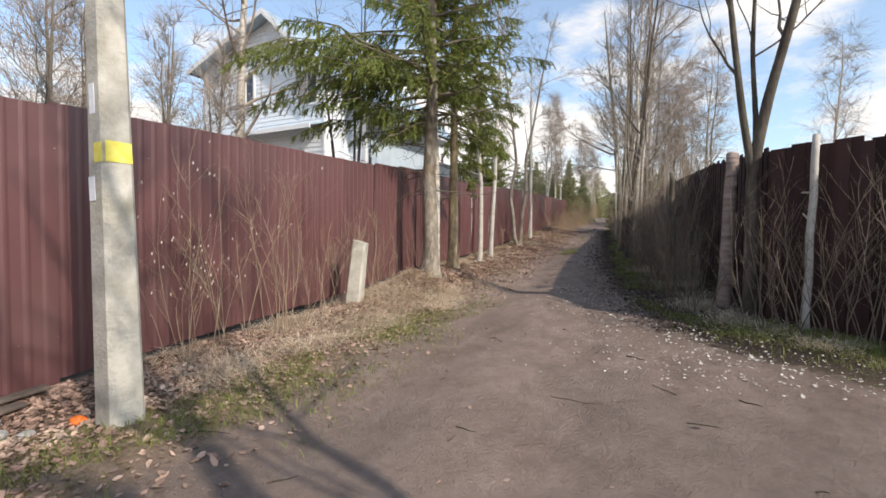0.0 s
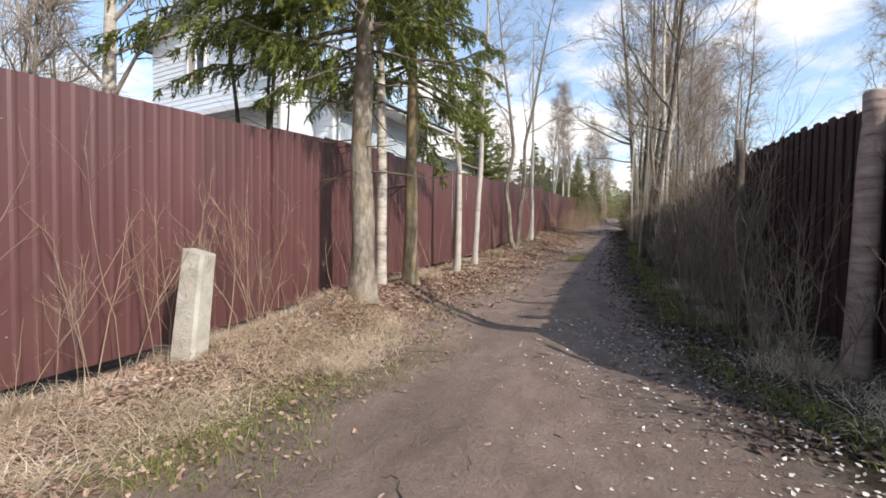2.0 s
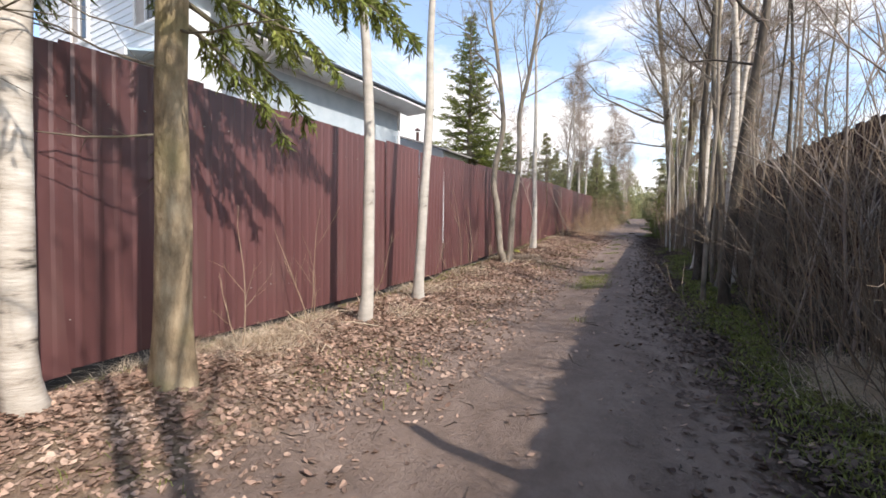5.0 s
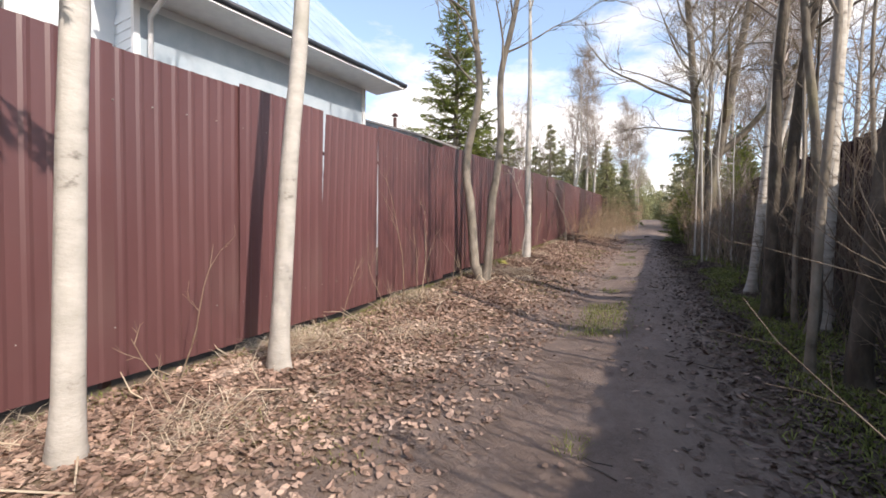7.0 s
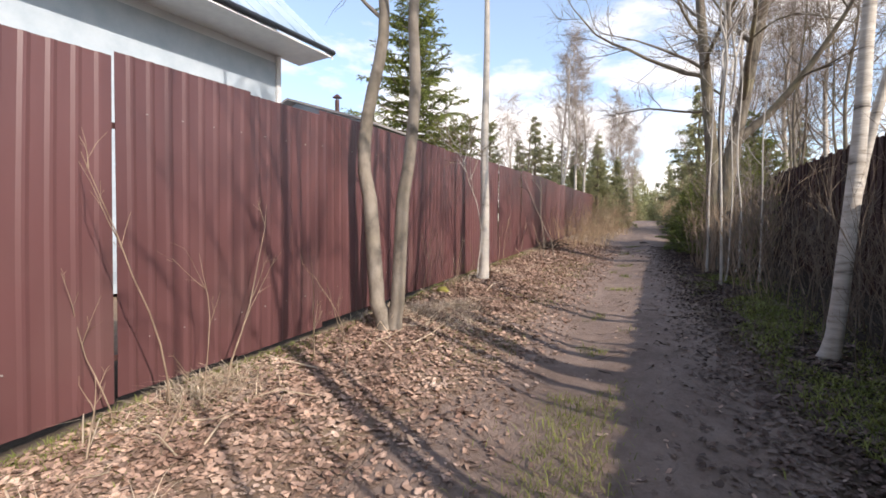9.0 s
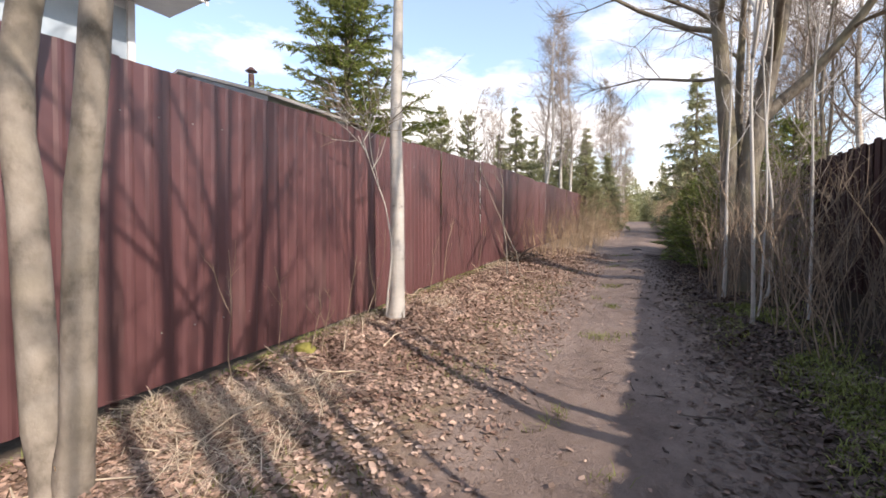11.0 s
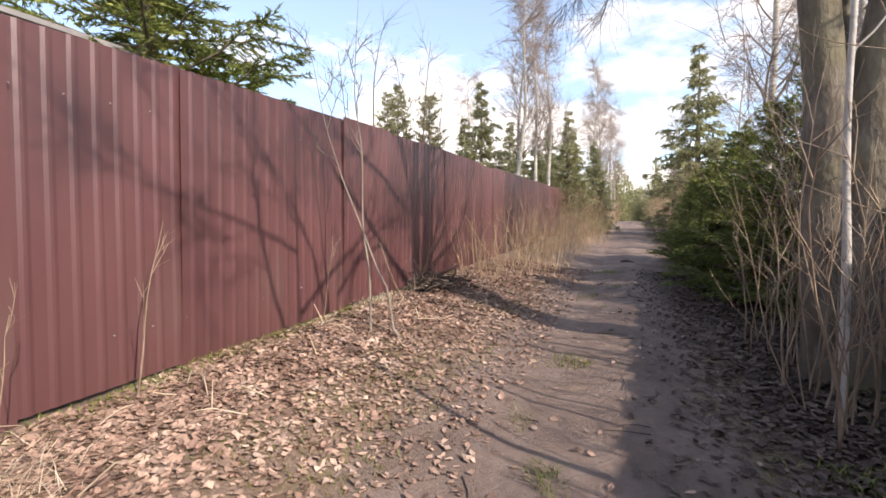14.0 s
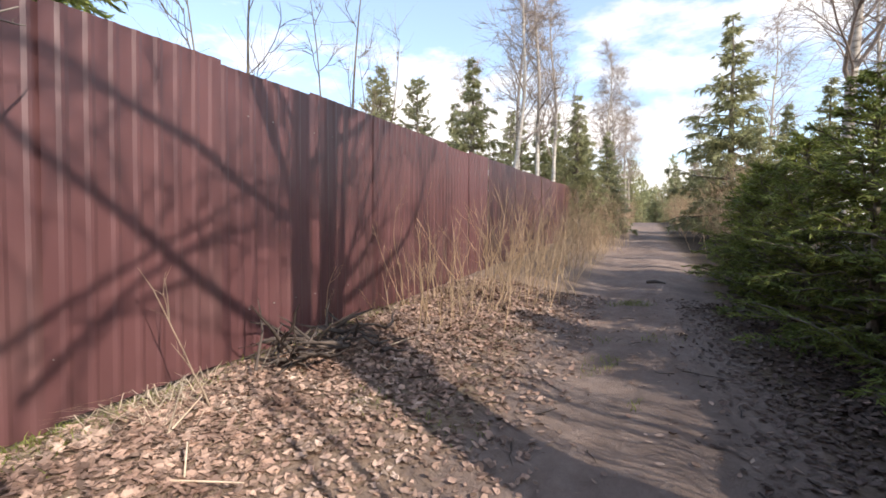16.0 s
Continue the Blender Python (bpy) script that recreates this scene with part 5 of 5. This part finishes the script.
far_bush = shrub(103, 1.4, 40.0, 60, 2.6, 0.3, M_DRY, "tangled bare roadside bush in the distance", "bare_shrub", 0.008, group="distant bushes", fork=4, patch=0.5, single=False)
for k in range(26):
    x, y = (1.3 + rng.uniform(-0.3, 1.5), 38 + k * 1.6) if k % 2 else (-3.2 + rng.uniform(-1.2, 0.3), 46 + k * 1.5)
    copy_thing(far_bush, pose(x, y, ground_z(x, y) - 0.05, 0, 0, rng.uniform(0, 360)))
for k in range(30):
    x, y = rng.uniform(-9, 9), rng.uniform(98, 125)
    c = copy_thing(far_bush if k % 3 else far_spruce, pose(x, y, ground_z(x, y) - 0.1, 0, 0, rng.uniform(0, 360)))
    sc = rng.uniform(1.2, 2.2) if k % 3 else rng.uniform(0.5, 0.9)
    c.scale = (sc, sc, sc)
for k, (x, y, h) in enumerate(((4.6, 26.5, 10), (3.2, 29.0, 8), (2.9, 32.0, 9), (3.6, 34.0, 9))):
    bare_tree(120 + k, x, y, [(0, 0, 0.07, h, 0.3, 0.2), (0.2, 0.1, 0.05, h * 0.85, -0.4, 0.5)], M_GREYBARK, M_TWIG, "bare alder behind the board fence", "alder_tree",
              "alders behind the board fence", crown=(0.3, 11, 1.9), lift=0.08, sub=5, fine=7, twig_r=0.0035)
bare_tree(110, 4.4, -1.2, [(0, 0, 0.17, 11, 0.2, 0.1), (0.1, 0.2, 0.09, 9, 0.4, 0.9)], M_GREYBARK, M_TWIG, "bare roadside tree beside the dirt lane", crown=(0.3, 20, 2.6))

# trees round the far end of the lane
s = Shape()
rg = random.Random(78)
for _ in range(150):
    x, y = rg.uniform(-14, 14), rg.uniform(92, 118)
    h = rg.uniform(4.0, 10.0) * (1 if abs(x) > 2 else 0.75)
    z = ground_z(x, y, False) - 0.1
    s.tube([Vector((x, y, z)), Vector((x + rg.gauss(0, 0.2), y, z + h))], [0.09, 0.02], 4)
    for _ in range(240):
        f = rg.random()
        wide = 0.25 + 1.3 * (1 - f) * (0.3 + f)
        p = Vector((x + rg.gauss(0, wide * 0.6), y + rg.gauss(0, wide * 0.6), z + h * (0.06 + 0.9 * f)))
        w = Vector((rg.gauss(0, 0.6), rg.gauss(0, 0.6), rg.uniform(-0.2, 1.0))).normalized() * rg.uniform(0.35, 0.9)
        s.blade(p, w, rg.uniform(0.10, 0.26), Vector((rg.gauss(0, 1), rg.gauss(0, 1), rg.gauss(0, 1))).normalized())
tagged(new("far_thicket", s.mesh("far_thicket", M_HAZENEEDLE, False)), "hazy olive young woods at the end of the lane", "woods", kind="stuff")

# woods that close the view
s = Shape()
rg = random.Random(77)
for _ in range(900):
    a = rg.uniform(0, 2 * math.pi)
    d = rg.uniform(120, 170)
    x, y = d * math.cos(a), 60 + d * math.sin(a)
    if abs(x) < 2 and y > 0:
        continue
    h = rg.uniform(6, 12)
    z = ground_z(x, y, False)
    for _ in range(9):
        zz = z + h * rg.uniform(0.1, 1)
        w = Vector((rg.gauss(0, 1), rg.gauss(0, 1), rg.uniform(0.6, 1.6))).normalized() * rg.uniform(1.5, 3.5)
        s.blade(Vector((x + rg.gauss(0, 1.2), y + rg.gauss(0, 1.2), zz - 1.5)), w, 1.1, Vector((rg.gauss(0, 1), rg.gauss(0, 1), 0)).normalized())
    s.tube([Vector((x, y, z)), Vector((x, y, z + h))], [0.12, 0.03], 4)
tagged(new("far_woods", s.mesh("far_woods", M_HAZENEEDLE, False)), "distant mixed woods round the settlement", "woods", kind="stuff")

# ---- litter on the ground ----
def scatter(name, mat, count, place, label, category, size, seed, curl=0.3, ratio=0.6):
    rg = random.Random(seed)
    s = Shape()
    for _ in range(count):
        spot = place(rg)
        if spot is None:
            continue
        x, y = spot
        z = ground_z(x, y) + rg.uniform(0.004, 0.02)
        L = size * rg.uniform(0.5, 1.25)
        a = rg.uniform(0, 6.283)
        u = Vector((math.cos(a), math.sin(a), rg.gauss(0, 0.25)))
        v = Vector((-math.sin(a), math.cos(a), rg.gauss(0, 0.3))) * ratio
        c = Vector((x, y, z))
        up = Vector((0, 0, curl * L * rg.uniform(0.2, 1.0)))
        b = len(s.v)
        fold = rg.uniform(-0.6, 1.0)
        j = [rg.uniform(0.65, 1.35) for _ in range(6)]
        s.v += [c - u * L * 0.52 * j[0] + up * rg.random(), c - u * L * 0.2 + v * L * 0.42 * j[1] + up * fold, c + u * L * 0.18 + v * L * 0.4 * j[2] + up * rg.random(), c + u * L * 0.5 * j[3] + up * rg.random(),
                c + u * L * 0.15 - v * L * 0.42 * j[4] + up * fold, c - u * L * 0.22 - v * L * 0.38 * j[5] + up * rg.random(), c]
        s.f += [(b, b + 1, b + 2, b + 6), (b + 6, b + 2, b + 3), (b, b + 6, b + 4, b + 5), (b + 6, b + 3, b + 4)]
    return tagged(new(name, s.mesh(name, mat, False)), label, category, kind="stuff")


def left_verge(rg):
    y = rg.uniform(0.5, 34)
    x = -4.35 + abs(rg.gauss(0, 1)) * (1.0 if y > 11 else 0.8)
    dens = float(np.interp(y, (0, 3, 6, 9, 11, 13, 34), (0.7, 0.8, 0.9, 1, 1, 1, 1)))
    return (x, y) if rg.random() < dens and x < -1.9 else None


def right_verge(rg):
    y = rg.uniform(6.6, 34)
    x = float(np.interp(y, (5, 8, 14, 34), (1.4, 0.75, 0.05, -0.2))) + rg.gauss(0.15, 0.42)
    return (x, y) if x < 1.9 else None


def on_lane(rg):
    y = rg.uniform(1, 34)
    return (rg.uniform(-2.6, 0.8), y) if rg.random() < float(np.interp(y, (0, 9, 14, 34), (0.15, 0.3, 0.8, 1))) else None


scatter("fallen_leaves", M_LEAF, 120000, left_verge, "curled brown fallen leaves along the fence", "leaves", 0.053, 1, 0.3, 0.72)
# leaves under the thicket take the shade-darkened leaf colour
scatter("fallen_leaves", M_SHADELEAF, 30000, right_verge, "fallen leaves below the thicket, coloured darker for its shade", "leaves", 0.053, 2, 0.25, 0.72)
scatter("fallen_leaves", M_LEAF, 2600, on_lane, "scattered brown leaves trodden into the lane", "leaves", 0.05, 3, 0.12)
scatter("pale_leaves", M_PETAL, 1700, lambda rg: (rg.gauss(0.75, 0.75) + 0.3 * (7 - (yy := rg.uniform(4.3, 9.8))), yy), "pale dry leaves scattered on the lane", "leaves", 0.03, 4, 0.15, 0.75)


def blades(name, mat, count, place, label, length, seed, width=0.006, lay=0.8, category="grass"):
    rg = random.Random(seed)
    s = Shape()
    for _ in range(count):
        spot = place(rg)
        if spot is None:
            continue
        x, y = spot
        a = rg.uniform(0, 6.283)
        L = length * rg.uniform(0.4, 1.2)
        flat = rg.uniform(lay * 0.4, lay) if lay < 0.9 else rg.uniform(lay * 0.8, lay)
        d = Vector((math.cos(a) * flat, math.sin(a) * flat, math.sqrt(max(0.02, 1 - flat * flat)))) * L
        s.blade(Vector((x, y, ground_z(x, y) - 0.005)), d, width, Vector((-math.sin(a), math.cos(a), 0)), Vector((math.cos(a), math.sin(a), -0.8)) * L * 0.25)
    return tagged(new(name, s.mesh(name, mat, False)), label, category, kind="stuff")


CLUMPS = [(random.Random(500 + k).uniform(-4.2, -2.7), random.Random(900 + k).uniform(4.7, 8.4)) for k in range(40)]
CLUMPS += [(random.Random(700 + k).uniform(-4.2, -3.0), random.Random(1100 + k).uniform(2.4, 4.7)) for k in range(7)]
CLUMPS += [(random.Random(1500 + k).uniform(-4.3, -3.2), random.Random(1900 + k).uniform(10.5, 30)) for k in range(26)]


def near_clump(rg):
    cx, cy = rg.choice(CLUMPS)
    return (cx + rg.gauss(0, 0.16), cy + rg.gauss(0, 0.2))


def right_clump(rg):
    k = rg.randrange(26)
    r2 = random.Random(3000 + k)
    cy = r2.uniform(5.5, 16)
    cx = float(np.interp(cy, (5, 8, 14, 34), (2.3, 1.35, 0.75, 0.5))) + r2.uniform(-0.2, 0.3)
    return (cx + rg.gauss(0, 0.14), cy + rg.gauss(0, 0.14))


def crown_strip(rg):
    y = rg.uniform(11, 34)
    x = -1.55 + rg.gauss(0, 0.17)
    return (x, y) if 16.6 < y < 18.5 or y > 14 and noise.noise((x * 2, y * 1.6, 9.0)) > 0.3 else None


def green_sides(rg):
    y = rg.uniform(0, 30)
    if rg.random() < 0.22:
        return (rg.uniform(-4.4, -4.15), 10 + y * 0.72)
    if rg.random() < 0.45:
        return (rg.uniform(-3.3, -2.3), y) if noise.noise((0.7, y * 0.9, 4.0)) > 0.05 else None
    x = float(np.interp(y, (0, 5, 8, 14, 34), (3.6, 2.2, 1.2, 0.5, 0.4))) + rg.gauss(0.3, 0.3)
    return (x, y)


blades("dry_grass", M_STRAW, 22000, near_clump, "flattened straw-coloured dry grass by the fence", 0.3, 11, 0.005, lay=0.995)
def corner_grass(rg):
    d = rg.uniform(0, 4.5)
    off = abs(rg.gauss(0, 0.45)) + 0.15
    x, y = 2.0 + d * 0.77 - off * 0.64, 7.3 - d * 0.64 - off * 0.77
    return (x, y)


blades("green_grass", M_GRASS, 9000, corner_grass, "bright spring grass at the fence corner", 0.12, 15, 0.007)
blades("dry_grass", M_STRAW, 6000, right_clump, "tufts of dead grass below the thicket", 0.32, 12, lay=0.95)
def shaded_edge(rg):
    y = rg.uniform(6.5, 26)
    x = float(np.interp(y, (6, 8, 14, 34), (1.75, 0.85, 0.3, 0.15))) + rg.gauss(0.1, 0.25)
    return (x, y) if noise.noise((x * 1.5, y * 0.7, 12.0)) > -0.1 else None


blades("green_grass", M_GRASS, 34000, shaded_edge, "low green growth along the shaded edge", 0.09, 16, 0.009)


def near_edge(rg):
    y = rg.uniform(-0.5, 8.5)
    x = -2.75 + rg.gauss(0, 0.4)
    return (x, y) if noise.noise((x * 1.3, y * 0.8, 21.0)) > -0.05 else None


def fence_foot(rg):
    y = rg.choice((rg.uniform(14.9, 19.0), rg.uniform(20.8, 29)))
    x = -4.4 + abs(rg.gauss(0, 0.16 if y > 19 else 0.32))
    return (x, y) if noise.noise((x, y * 0.7, 25.0)) > -0.15 else None


blades("green_grass", M_GRASS, 15000, near_edge, "yellowish spring grass on the edge of the lane", 0.09, 17, 0.006)
blades("green_grass", M_GRASS, 14000, fence_foot, "short mossy grass at the foot of the metal fence", 0.06, 18, 0.007)
blades("green_grass", M_GRASS, 16000, crown_strip, "sparse green grass on the crown of the lane", 0.1, 13, 0.005)
blades("green_grass", M_GRASS, 24000, green_sides, "short fresh grass at the lane edges", 0.08, 14, 0.006)

s = Shape()
rg = random.Random(61)
for _ in range(300):
    y = rg.uniform(0.8, 34)
    x = rg.uniform(-4.0, 1.4)
    a = rg.uniform(0, 6.283)
    L = abs(rg.gauss(0.1, 0.12)) + 0.05
    pts = []
    for k in range(4):
        px, py = x + math.cos(a) * L * k / 3 + rg.gauss(0, 0.012), y + math.sin(a) * L * k / 3 + rg.gauss(0, 0.012)
        pts.append(Vector((px, py, ground_z(px, py) + 0.006)))
    s.tube(pts, taper(rg.uniform(0.003, 0.007), 0.002, 4), 4)
tagged(new("fallen_twigs", s.mesh("fallen_twigs", M_STICK)), "small dark broken twigs on the lane", "twigs", kind="stuff")
s = Shape()
s.tube([Vector((0, 0, 0.02)), Vector((0.14, 0.02, 0.035)), Vector((0.32, -0.02, 0.02))], [0.03, 0.04, 0.012], 7, True)
ob = new("dead_branch", s.mesh("dead_branch", M_STICK))
ob.location = (-1.35, 35.5, ground_z(-1.35, 35.5))
tagged(ob, "short dark piece of dead branch on the lane", "branch")

s = Shape()
rg = random.Random(63)
for _ in range(110):
    y = rg.uniform(11, 30)
    x = rg.uniform(-4.3, -3.3)
    a = rg.uniform(0, 6.283)
    L = rg.uniform(0.15, 0.55)
    p = Vector((x, y, ground_z(x, y) + 0.01))
    s.tube([p, p + Vector((math.cos(a) * L * 0.6, math.sin(a) * L * 0.6, rg.uniform(0.0, 0.16))), p + Vector((math.cos(a) * L, math.sin(a) * L, rg.uniform(0.0, 0.2)))], [0.006, 0.005, 0.003], 5)
tagged(new("broken_stalks", s.mesh("broken_stalks", M_STRAW)), "broken pale dry stalks among the leaves", "stalks", kind="stuff")
for k, (x, y, turn, L) in enumerate(((-4.05, 1.35, 82, 1.1), (-3.93, 1.5, 95, 0.9), (-4.18, 1.6, 88, 1.2), (-3.8, 1.35, 75, 0.6))):
    s = Shape()
    s.box((0, 0, 0.02), (L, 0.1, 0.028))
    ob = new("rotten_plank", bevelled(s, "rotten_plank", M_STICK, 0.006, 1))
    ob.matrix_world = pose(x, y, ground_z(x, y) + 0.012 * k, 2, -3, turn)
    tagged(ob, "rotten dark plank at the foot of the fence", "plank", "rotten planks")
